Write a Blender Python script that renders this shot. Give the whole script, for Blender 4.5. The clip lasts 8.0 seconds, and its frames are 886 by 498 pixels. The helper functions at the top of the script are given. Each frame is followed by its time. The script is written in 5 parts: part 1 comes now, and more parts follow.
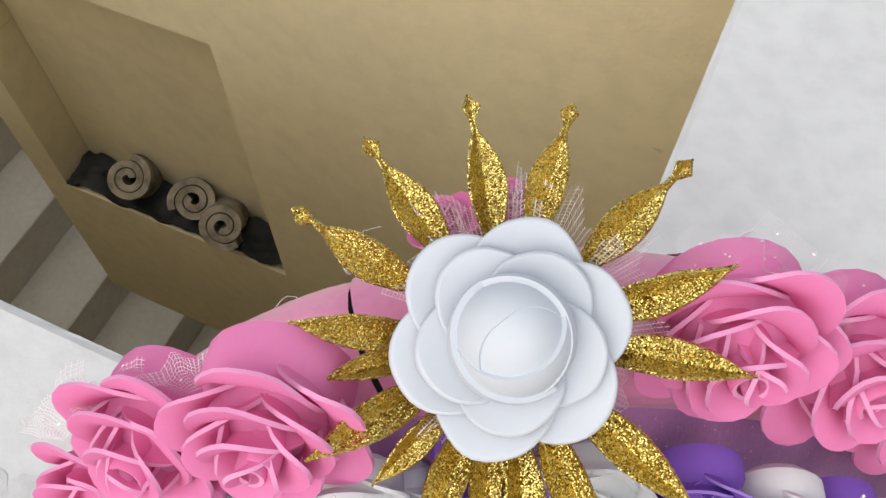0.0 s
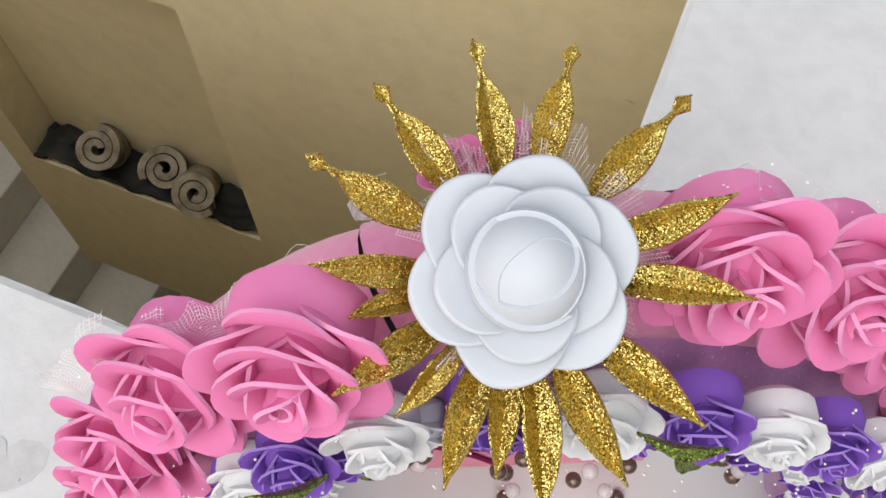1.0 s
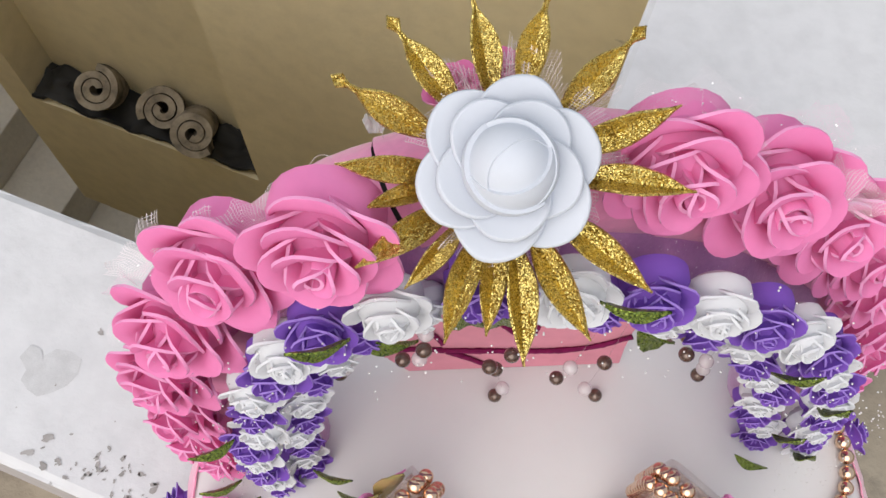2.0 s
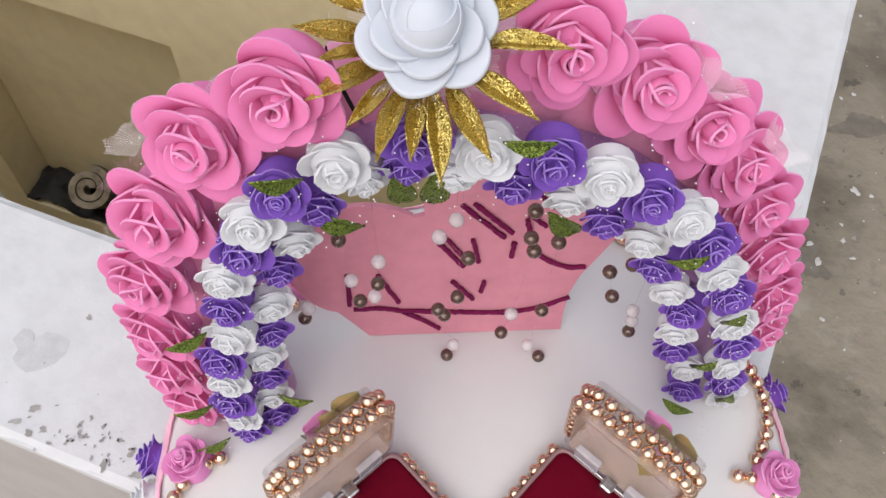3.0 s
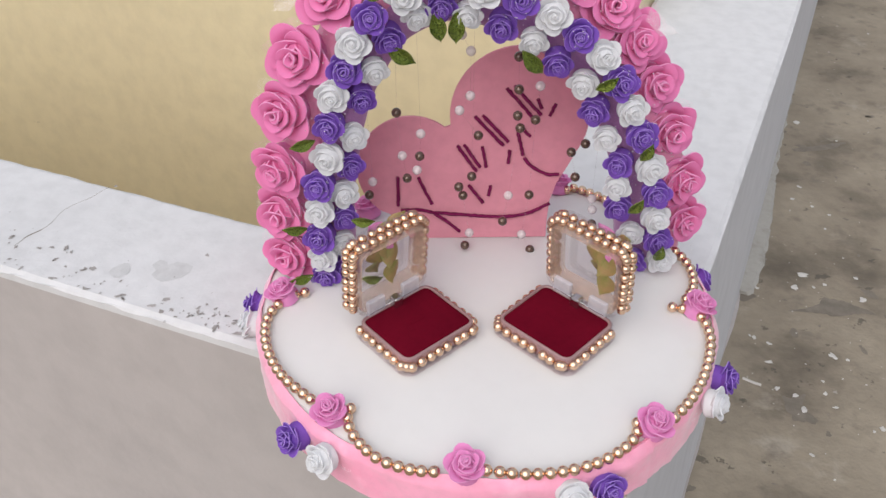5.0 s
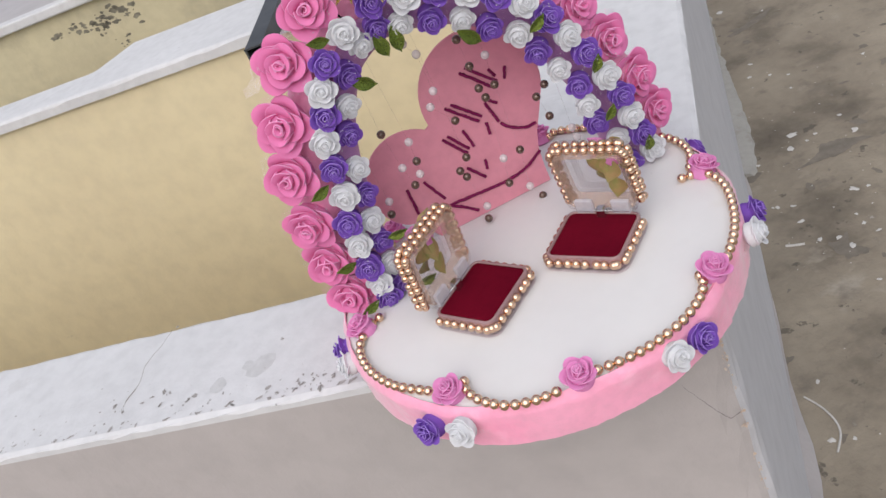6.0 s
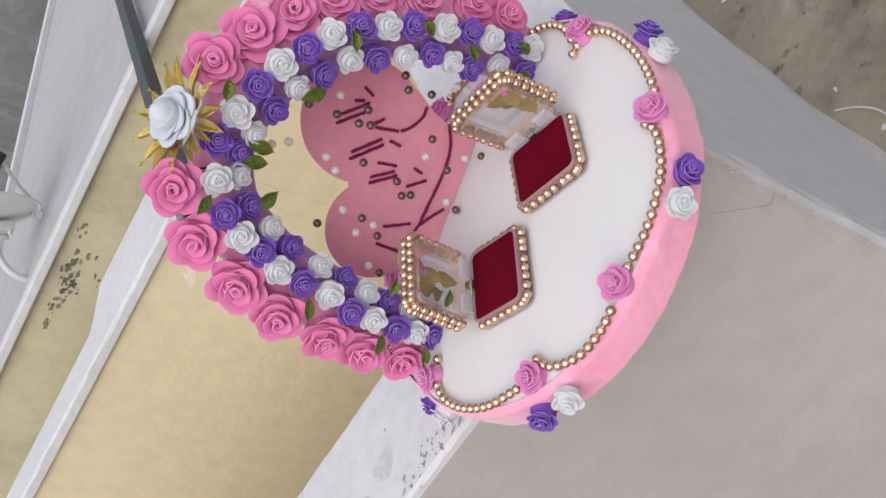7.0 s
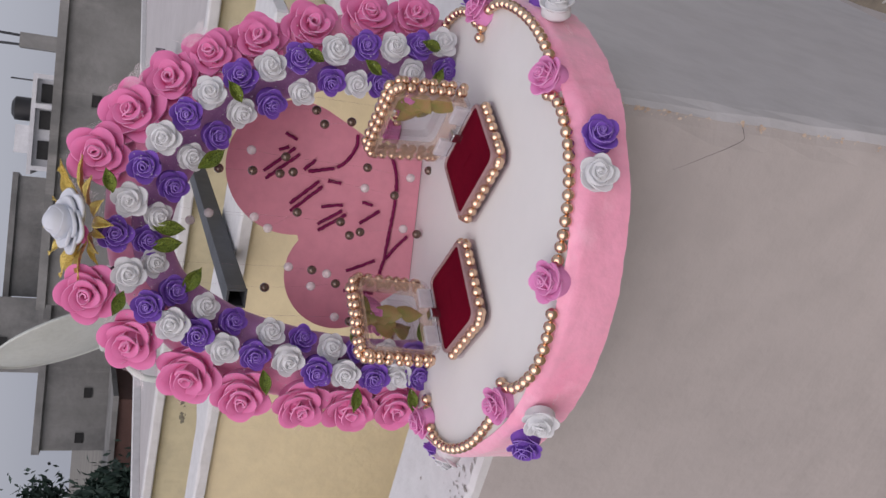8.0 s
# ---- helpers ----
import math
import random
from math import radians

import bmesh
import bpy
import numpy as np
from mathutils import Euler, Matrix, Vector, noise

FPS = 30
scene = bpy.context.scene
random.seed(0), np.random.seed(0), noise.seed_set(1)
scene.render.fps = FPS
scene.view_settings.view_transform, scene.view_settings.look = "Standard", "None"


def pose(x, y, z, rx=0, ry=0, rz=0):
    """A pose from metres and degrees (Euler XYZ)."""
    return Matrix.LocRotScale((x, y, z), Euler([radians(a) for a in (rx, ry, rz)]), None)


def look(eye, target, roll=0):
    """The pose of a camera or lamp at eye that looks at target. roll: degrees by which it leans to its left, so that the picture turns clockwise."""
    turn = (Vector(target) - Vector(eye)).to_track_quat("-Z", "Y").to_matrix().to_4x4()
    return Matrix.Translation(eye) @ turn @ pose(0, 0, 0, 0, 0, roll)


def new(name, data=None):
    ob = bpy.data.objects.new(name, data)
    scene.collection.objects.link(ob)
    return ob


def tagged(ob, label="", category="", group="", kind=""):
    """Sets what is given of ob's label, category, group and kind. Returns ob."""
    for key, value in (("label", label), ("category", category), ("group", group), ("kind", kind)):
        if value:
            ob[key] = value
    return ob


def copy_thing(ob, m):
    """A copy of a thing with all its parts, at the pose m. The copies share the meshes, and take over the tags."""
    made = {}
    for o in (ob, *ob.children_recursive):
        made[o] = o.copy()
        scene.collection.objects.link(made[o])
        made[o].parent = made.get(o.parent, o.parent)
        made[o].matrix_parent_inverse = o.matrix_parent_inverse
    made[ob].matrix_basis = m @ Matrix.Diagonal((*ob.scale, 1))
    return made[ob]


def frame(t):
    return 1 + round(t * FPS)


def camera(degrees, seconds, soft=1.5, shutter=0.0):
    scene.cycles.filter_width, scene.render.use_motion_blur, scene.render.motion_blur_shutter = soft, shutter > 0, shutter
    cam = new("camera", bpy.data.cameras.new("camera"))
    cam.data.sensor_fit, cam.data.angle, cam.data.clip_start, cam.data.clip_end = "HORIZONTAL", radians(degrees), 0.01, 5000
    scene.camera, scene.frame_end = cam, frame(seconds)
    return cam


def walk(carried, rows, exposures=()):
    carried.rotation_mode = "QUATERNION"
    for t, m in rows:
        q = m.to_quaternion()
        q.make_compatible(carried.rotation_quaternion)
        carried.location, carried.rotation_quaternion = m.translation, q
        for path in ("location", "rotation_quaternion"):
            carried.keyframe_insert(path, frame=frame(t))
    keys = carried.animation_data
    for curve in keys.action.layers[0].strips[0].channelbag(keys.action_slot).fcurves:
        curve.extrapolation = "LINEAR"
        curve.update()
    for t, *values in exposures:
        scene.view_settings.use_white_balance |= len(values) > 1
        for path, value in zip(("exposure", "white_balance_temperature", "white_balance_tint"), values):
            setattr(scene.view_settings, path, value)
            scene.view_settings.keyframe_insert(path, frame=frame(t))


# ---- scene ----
cam = camera(52.0, 8.0)
PATH = [
    (0, (-0.0136, -0.004, 0.395), (-0.047, 1.024, -1.321), -1.5),
    (0.2, (-0.015, -0.0037, 0.3948), (-0.039, 1.003, -1.333), -1.5),
    (0.5, (-0.0177, -0.008, 0.3963), (-0.038, 1.001, -1.33), -1.7),
    (0.7, (-0.0199, -0.0096, 0.3965), (-0.018, 0.984, -1.339), -0.9),
    (1, (-0.0212, -0.0107, 0.3986), (0.006, 0.943, -1.359), -0.5),
    (1.2, (-0.0216, -0.0124, 0.409), (0.014, 0.903, -1.369), 0.1),
    (1.5, (-0.0228, -0.0166, 0.4217), (0.009, 0.835, -1.388), -0.1),
    (1.7, (-0.0237, -0.025, 0.4256), (0.004, 0.81, -1.392), -0.2),
    (2.8, (-0.0186, -0.1024, 0.4356), (0.06, 0.912, -1.287), 1.5),
    (3, (-0.0115, -0.1338, 0.4362), (0.062, 0.964, -1.234), 1.4),
    (3.2, (-0.0041, -0.1713, 0.4365), (0.052, 0.996, -1.187), 0.6),
    (3.5, (0.0085, -0.2333, 0.4333), (0.033, 1.016, -1.128), -0.5),
    (3.7, (0.0106, -0.2826, 0.4348), (0.028, 1.016, -1.087), -0.5),
    (4, (0.0023, -0.3546, 0.4415), (0.014, 1.033, -0.999), 0.5),
    (4.2, (-0.0039, -0.382, 0.444), (0.011, 1.039, -0.964), 0.7),
    (4.5, (-0.0086, -0.4147, 0.4332), (0.003, 1.096, -0.877), 0.7),
    (4.7, (-0.0109, -0.4357, 0.4189), (0.005, 1.124, -0.834), 0.8),
    (5.8, (-0.0463, -0.5286, 0.3931), (0.012, 1.176, -0.651), -17.5),
    (6, (-0.0481, -0.5447, 0.4041), (-0.022, 1.142, -0.67), -27.0),
    (6.2, (-0.0552, -0.5511, 0.4182), (-0.031, 1.125, -0.672), -35.1),
    (6.5, (-0.0451, -0.549, 0.4381), (-0.051, 1.116, -0.669), -47.1),
    (6.7, (-0.0314, -0.549, 0.4385), (-0.066, 1.121, -0.661), -56.8),
    (7, (0.0022, -0.5523, 0.3932), (-0.078, 1.157, -0.642), -70.3),
    (7.2, (0.0251, -0.553, 0.349), (-0.087, 1.218, -0.573), -76.0),
    (7.5, (0.0457, -0.5576, 0.2915), (-0.096, 1.276, -0.493), -81.2),
    (7.7, (0.0495, -0.5592, 0.2702), (-0.094, 1.29, -0.478), -83.6),
    (8, (0.043, -0.5581, 0.2429), (-0.092, 1.297, -0.492), -85.2),
]
walk(cam, [(t, look(eye, target, roll)) for t, eye, target, roll in PATH], [(0.0, -0.26, 6900, 10), (1.5, -0.26, 6850, 11), (3.0, -0.27, 6700, 13), (4.5, -0.33, 6750, 13), (6.6, -0.41, 6600, 14), (7.1, -0.40, 6600, 14), (7.5, -0.66, 6650, 18), (8.0, -0.77, 6700, 20)])

# ---- light: overcast daylight on an open roof ----
world = bpy.data.worlds.new("overcast_sky")
scene.world = world
world.use_nodes = True
wn = world.node_tree
sky = wn.nodes.new("ShaderNodeTexSky")
sky.sky_type, sky.sun_disc = "NISHITA", False
sky.sun_elevation, sky.sun_rotation = radians(45), radians(206)
sky.air_density, sky.dust_density, sky.ozone_density = 1.0, 5.0, 1.0
veil = wn.nodes.new("ShaderNodeHueSaturation")      # thin cloud takes most of the blue
veil.inputs["Saturation"].default_value = 0.45
wn.links.new(sky.outputs["Color"], veil.inputs["Color"])
cloud = wn.nodes.new("ShaderNodeMix")               # an even layer of bright cloud over the sky
cloud.data_type = "RGBA"
cloud.inputs["Factor"].default_value = 0.6
cloud.inputs["B"].default_value = (5.7, 6.5, 7.5, 1)
wn.links.new(veil.outputs["Color"], cloud.inputs["A"])
wn.links.new(cloud.outputs["Result"], wn.nodes["Background"].inputs["Color"])
wn.nodes["Background"].inputs["Strength"].default_value = 0.15
sun = new("sun", bpy.data.lights.new("sun", "SUN"))
sun.data.energy, sun.data.angle, sun.data.color = 2.3, radians(80), (1.0, 0.98, 0.96)
sun.matrix_world = look((-1.7, -3.3, 4.2), (0, 0, 0))


# ---- materials ----
def ramp(nt, a, b, lo, hi):
    r = nt.nodes.new("ShaderNodeValToRGB")
    r.color_ramp.elements[0].position, r.color_ramp.elements[0].color = lo, (*a, 1)
    r.color_ramp.elements[1].position, r.color_ramp.elements[1].color = hi, (*b, 1)
    return r


def noise_tex(nt, scale, detail=4.0, rough=0.55, coord="Object", stretch=None):
    tc = nt.nodes.new("ShaderNodeTexCoord")
    n = nt.nodes.new("ShaderNodeTexNoise")
    n.inputs["Scale"].default_value, n.inputs["Detail"].default_value, n.inputs["Roughness"].default_value = scale, detail, rough
    out = tc.outputs[coord]
    if stretch:
        mp = nt.nodes.new("ShaderNodeMapping")
        mp.inputs["Scale"].default_value = stretch
        nt.links.new(out, mp.inputs["Vector"])
        out = mp.outputs["Vector"]
    nt.links.new(out, n.inputs["Vector"])
    return n


def mix_col(nt, fac, a, b, mode="MIX"):
    m = nt.nodes.new("ShaderNodeMix")
    m.data_type, m.blend_type = "RGBA", mode
    for sock, v in ((m.inputs["Factor"], fac), (m.inputs["A"], a), (m.inputs["B"], b)):
        if isinstance(v, bpy.types.NodeSocket):
            nt.links.new(v, sock)
        elif isinstance(v, float):
            sock.default_value = v
        else:
            sock.default_value = (*v, 1)
    return m.outputs["Result"]


def material(name, a, b=None, scale=20.0, rough=0.6, metal=0.0, bump=0.0, bump_scale=200.0, fine=None, sheen=0.0,
             specular=0.5, per_object=0.0, coat=0.0, subsurface=0.0, through_light=0.0, plain=False, reach=0.0028):
    """A principled material with colour varied at two scales, an optional change from object to object, and a fine relief."""
    m = bpy.data.materials.new(name)
    m.use_nodes = True
    nt = m.node_tree
    p = nt.nodes["Principled BSDF"]
    p.inputs["Roughness"].default_value, p.inputs["Metallic"].default_value = rough, metal
    p.inputs["Specular IOR Level"].default_value = specular
    p.inputs["Sheen Weight"].default_value, p.inputs["Coat Weight"].default_value = sheen, coat
    if subsurface:
        p.inputs["Subsurface Weight"].default_value, p.inputs["Subsurface Scale"].default_value = subsurface, reach
        p.inputs["Subsurface Radius"].default_value = (1.0, 0.9, 0.95)
    b = b or tuple(c * 0.85 for c in a)
    n = noise_tex(nt, scale)
    r = ramp(nt, a, b, 0.35, 0.68)
    nt.links.new(n.outputs["Fac"], r.inputs["Fac"])
    col = r.outputs["Color"]
    n2 = noise_tex(nt, scale * 9, 3)
    r2 = ramp(nt, (0.86 if not plain else 0.97,) * 3, (1, 1, 1), 0.3, 0.6)
    nt.links.new(n2.outputs["Fac"], r2.inputs["Fac"])
    col = mix_col(nt, 0.6, col, r2.outputs["Color"], "MULTIPLY")
    if per_object:
        oi = nt.nodes.new("ShaderNodeObjectInfo")
        r3 = ramp(nt, (1 - per_object,) * 3, (1.0, 1.0, 1.0), 0.0, 1.0)
        nt.links.new(oi.outputs["Random"], r3.inputs["Fac"])
        col = mix_col(nt, 1.0, col, r3.outputs["Color"], "MULTIPLY")
    nt.links.new(col, p.inputs["Base Color"])
    if through_light:
        tl, mx = nt.nodes.new("ShaderNodeBsdfTranslucent"), nt.nodes.new("ShaderNodeMixShader")
        nt.links.new(col, tl.inputs["Color"])
        mx.inputs["Fac"].default_value = through_light
        nt.links.new(p.outputs["BSDF"], mx.inputs[1])
        nt.links.new(tl.outputs["BSDF"], mx.inputs[2])
        nt.links.new(mx.outputs["Shader"], nt.nodes["Material Output"].inputs["Surface"])
    if bump:
        nb = noise_tex(nt, bump_scale, 5)
        bp = nt.nodes.new("ShaderNodeBump")
        bp.inputs["Strength"].default_value, bp.inputs["Distance"].default_value = bump, 0.25 / bump_scale
        nt.links.new(nb.outputs["Fac"], bp.inputs["Height"])
        nt.links.new(bp.outputs["Normal"], p.inputs["Normal"])
    return m


def patched(m, colour, scale, lo, hi, amount=1.0, stretch=None):
    """Lays patches of another colour, each of its own shape, over a material's colour."""
    nt = m.node_tree
    p = nt.nodes["Principled BSDF"]
    was = p.inputs["Base Color"].links[0].from_socket
    n = noise_tex(nt, scale, 6, 0.62, stretch=stretch)
    r = ramp(nt, (0, 0, 0), (amount,) * 3, lo, hi)
    nt.links.new(n.outputs["Fac"], r.inputs["Fac"])
    nt.links.new(mix_col(nt, r.outputs["Color"], was, colour), p.inputs["Base Color"])
    return m


def glitter(name, a, b, grain=900.0, rough=0.28, metal=1.0):
    """Flakes that each face their own way."""
    m = bpy.data.materials.new(name)
    m.use_nodes = True
    nt = m.node_tree
    p = nt.nodes["Principled BSDF"]
    p.inputs["Metallic"].default_value, p.inputs["Roughness"].default_value = metal, rough
    tc = nt.nodes.new("ShaderNodeTexCoord")
    vo = nt.nodes.new("ShaderNodeTexVoronoi")
    vo.inputs["Scale"].default_value = grain
    nt.links.new(tc.outputs["Object"], vo.inputs["Vector"])
    sep = nt.nodes.new("ShaderNodeSeparateColor")
    nt.links.new(vo.outputs["Color"], sep.inputs["Color"])
    r = ramp(nt, a, b, 0.15, 0.85)
    nt.links.new(sep.outputs["Red"], r.inputs["Fac"])
    nt.links.new(r.outputs["Color"], p.inputs["Base Color"])
    geo = nt.nodes.new("ShaderNodeNewGeometry")
    sub = nt.nodes.new("ShaderNodeVectorMath")
    sub.operation = "SUBTRACT"
    sub.inputs[1].default_value = (0.5, 0.5, 0.5)
    nt.links.new(vo.outputs["Color"], sub.inputs[0])
    scl = nt.nodes.new("ShaderNodeVectorMath")
    scl.operation = "SCALE"
    scl.inputs["Scale"].default_value = 1.4
    nt.links.new(sub.outputs["Vector"], scl.inputs[0])
    add = nt.nodes.new("ShaderNodeVectorMath")
    nt.links.new(scl.outputs["Vector"], add.inputs[0])
    nt.links.new(geo.outputs["Normal"], add.inputs[1])
    nrm = nt.nodes.new("ShaderNodeVectorMath")
    nrm.operation = "NORMALIZE"
    nt.links.new(add.outputs["Vector"], nrm.inputs[0])
    nt.links.new(nrm.outputs["Vector"], p.inputs["Normal"])
    return m


def net(name, colour, dots=(1, 1, 1), threads=60.0, fill=0.16, dot_scale=9.0, veil=0.0):
    """Tulle: crossing threads with open meshes between them, and small shiny dots."""
    m = bpy.data.materials.new(name)
    m.use_nodes = True
    nt = m.node_tree
    p = nt.nodes["Principled BSDF"]
    p.inputs["Roughness"].default_value = 0.5
    tc = nt.nodes.new("ShaderNodeTexCoord")
    sep = nt.nodes.new("ShaderNodeSeparateXYZ")
    nt.links.new(tc.outputs["UV"], sep.inputs["Vector"])

    def op(kind, x, y=None):
        o = nt.nodes.new("ShaderNodeMath")
        o.operation = kind
        for i, v in enumerate((x, y)):
            if isinstance(v, bpy.types.NodeSocket):
                nt.links.new(v, o.inputs[i])
            elif v is not None:
                o.inputs[i].default_value = v
        return o.outputs["Value"]

    u = op("LESS_THAN", op("FRACT", op("MULTIPLY", sep.outputs["X"], threads)), fill)
    v = op("LESS_THAN", op("FRACT", op("MULTIPLY", sep.outputs["Y"], threads)), fill)
    vo = nt.nodes.new("ShaderNodeTexVoronoi")
    vo.inputs["Scale"].default_value = dot_scale
    nt.links.new(tc.outputs["UV"], vo.inputs["Vector"])
    d = op("LESS_THAN", vo.outputs["Distance"], 0.09)
    alpha = op("MAXIMUM", op("MAXIMUM", op("MAXIMUM", u, v), d), veil)
    nt.links.new(alpha, p.inputs["Alpha"])
    nt.links.new(mix_col(nt, d, colour, dots), p.inputs["Base Color"])
    return m


def clear(name, tint=(0.97, 0.96, 0.96), rough=0.03, gloss=0.05):
    """Thin clear plastic: light goes straight through, and the surface shines more at a slant."""
    m = bpy.data.materials.new(name)
    m.use_nodes = True
    nt = m.node_tree
    nt.nodes.remove(nt.nodes["Principled BSDF"])
    tr, gl, mx, lw = (nt.nodes.new("ShaderNode" + k) for k in ("BsdfTransparent", "BsdfGlossy", "MixShader", "LayerWeight"))
    tr.inputs["Color"].default_value = (*tint, 1)
    gl.inputs["Roughness"].default_value = rough
    pw, ad = nt.nodes.new("ShaderNodeMath"), nt.nodes.new("ShaderNodeMath")
    pw.operation, pw.inputs[1].default_value = "POWER", 4.0
    ad.operation, ad.inputs[1].default_value, ad.inputs[2].default_value = "MULTIPLY_ADD", 0.5, gloss
    nt.links.new(lw.outputs["Facing"], pw.inputs[0])
    nt.links.new(pw.outputs["Value"], ad.inputs[0])
    nt.links.new(ad.outputs["Value"], mx.inputs["Fac"])
    nt.links.new(tr.outputs["BSDF"], mx.inputs[1])
    nt.links.new(gl.outputs["BSDF"], mx.inputs[2])
    nt.links.new(mx.outputs["Shader"], nt.nodes["Material Output"].inputs["Surface"])
    return m


PINK = material("pink_foam", (0.945, 0.31, 0.60), (0.93, 0.285, 0.575), 60, 0.85, bump=0.08, bump_scale=1500, per_object=0.06, specular=0.15, plain=True, through_light=0.28)
LILAC_PINK = material("orchid_foam", (0.9, 0.36, 0.68), (0.87, 0.33, 0.65), 60, 0.85, bump=0.08, bump_scale=1500, per_object=0.06, specular=0.15, plain=True, through_light=0.28)
PURPLE = material("purple_foam", (0.285, 0.13, 0.60), (0.255, 0.11, 0.57), 60, 0.85, bump=0.08, bump_scale=1500, per_object=0.06, specular=0.15, plain=True, through_light=0.28)
WHITE_FOAM = material("white_foam", (0.86, 0.868, 0.89), (0.845, 0.853, 0.875), 60, 0.85, bump=0.08, bump_scale=1500, per_object=0.06, specular=0.15, plain=True, through_light=0.28)
# rim colours: the light that thin petal edges catch, put into paler foam
PINK_LIT_RIM = material("pink_foam_lit_rim", (0.96, 0.46, 0.73), (0.95, 0.43, 0.71), 60, 0.85, bump=0.08, bump_scale=1500, per_object=0.06, specular=0.15, plain=True, through_light=0.28)
ORCHID_LIT_RIM = material("orchid_foam_lit_rim", (0.91, 0.43, 0.72), (0.89, 0.40, 0.69), 60, 0.85, bump=0.08, bump_scale=1500, per_object=0.06, specular=0.15, plain=True, through_light=0.28)
PURPLE_LIT_RIM = material("purple_foam_lit_rim", (0.44, 0.28, 0.76), (0.41, 0.25, 0.73), 60, 0.85, bump=0.08, bump_scale=1500, per_object=0.06, specular=0.15, plain=True, through_light=0.28)
# white foam in a darker colour, to offset the strong light on the crown
CROWN_FOAM = material("dimmed_white_foam", (0.60, 0.63, 0.685), (0.585, 0.615, 0.67), 40, 0.9, bump=0.05, bump_scale=1500, per_object=0.03, specular=0.1, plain=True)
# satin gloss and fold shadows put into the colour, as pale and deep blotches
RIBBON = patched(patched(material("pink_satin_painted_folds", (0.98, 0.41, 0.575), (0.97, 0.37, 0.535), 14, 0.32, bump=0.35, bump_scale=60, sheen=0.5), (1.0, 0.66, 0.76), 16, 0.54, 0.70, 0.6), (0.97, 0.25, 0.45), 11, 0.54, 0.70, 0.75)
CORE_WRAP = material("pink_wrap", (0.85, 0.32, 0.50), (0.78, 0.26, 0.44), 30, 0.45, bump=0.3, bump_scale=120, sheen=0.3)
BOARD = patched(patched(material("white_satin", (0.68, 0.668, 0.658), (0.66, 0.648, 0.638), 7, 0.5, bump=0.03, bump_scale=30, sheen=0.2, plain=True), (0.62, 0.59, 0.53), 9, 0.66, 0.80, 0.5), (0.36, 0.33, 0.30), 95, 0.765, 0.775, 0.5)
HEART_CLOTH = material("rose_felt", (0.68, 0.275, 0.34), (0.63, 0.25, 0.315), 12, 0.85, bump=0.2, bump_scale=900, specular=0.2)
YARN = material("plum_yarn", (0.20, 0.010, 0.075), (0.13, 0.007, 0.05), 300, 0.85, bump=0.6, bump_scale=1800, specular=0.2)
VELVET = material("crimson_velvet", (0.135, 0.003, 0.014), (0.105, 0.002, 0.011), 30, 0.95, bump=0.3, bump_scale=2500, specular=0.05)
GOLD_PEARL = material("gold_pearl", (0.86, 0.61, 0.43), (0.80, 0.54, 0.37), 60, 0.09, metal=1.0, per_object=0.12, coat=0.4)
WHITE_PEARL = material("white_pearl", (0.80, 0.78, 0.76), (0.74, 0.72, 0.70), 60, 0.22, coat=0.6, subsurface=0.1)
CLEAR_PEARL = material("milky_pearl", (0.80, 0.74, 0.74), (0.72, 0.66, 0.66), 60, 0.18, coat=0.6)
CLEAR_PEARL.node_tree.nodes["Principled BSDF"].inputs["Alpha"].default_value = 0.6
BROWN_BEAD = material("brown_bead", (0.15, 0.09, 0.065), (0.08, 0.045, 0.03), 250, 0.22, metal=0.35, coat=0.7)
METAL = material("steel_clasp", (0.7, 0.7, 0.7), (0.6, 0.6, 0.6), 100, 0.25, metal=1.0)
GOLD_LEAF = glitter("gold_glitter", (0.26, 0.14, 0.010), (0.98, 0.80, 0.27), 5200)
GREEN_LEAF = glitter("green_glitter", (0.018, 0.045, 0.004), (0.28, 0.36, 0.06), 3000, metal=0.6)
OLIVE = material("dried_leaf", (0.25, 0.26, 0.07), (0.40, 0.26, 0.11), 120, 0.5)
ACRYLIC = clear("clear_acrylic")
TRAY = clear("clear_tray", (0.96, 0.93, 0.94), 0.25, 0.02)
GLUE = material("tan_glue", (0.80, 0.60, 0.48), (0.70, 0.50, 0.38), 120, 0.3, bump=0.5, bump_scale=300)
GLUE.node_tree.nodes["Principled BSDF"].inputs["Alpha"].default_value = 0.33
RIM = material("mauve_rim", (0.36, 0.22, 0.22), (0.28, 0.17, 0.17), 90, 0.35, bump=0.1, bump_scale=400)
FROSTED = material("frosted_plastic", (0.80, 0.80, 0.86), (0.70, 0.70, 0.76), 200, 0.2, coat=0.5)
FROSTED.node_tree.nodes["Principled BSDF"].inputs["Alpha"].default_value = 0.45
THREAD = clear("nylon_thread", gloss=0.15)
NET_FAN = net("fan_net", (0.80, 0.72, 0.74), threads=62, fill=0.13, dot_scale=14)
NET_PINK = net("pink_tulle", (0.85, 0.45, 0.62), threads=150, fill=0.055, dot_scale=18)
NET_WHITE = net("white_tulle", (0.85, 0.78, 0.82), threads=150, fill=0.045, dot_scale=18)
MAUVE = patched(material("mauve_tulle", (0.45, 0.20, 0.42), (0.36, 0.15, 0.37), 90, 0.6, bump=0.8, bump_scale=700, sheen=0.3), (0.85, 0.80, 0.85), 900, 0.66, 0.69)

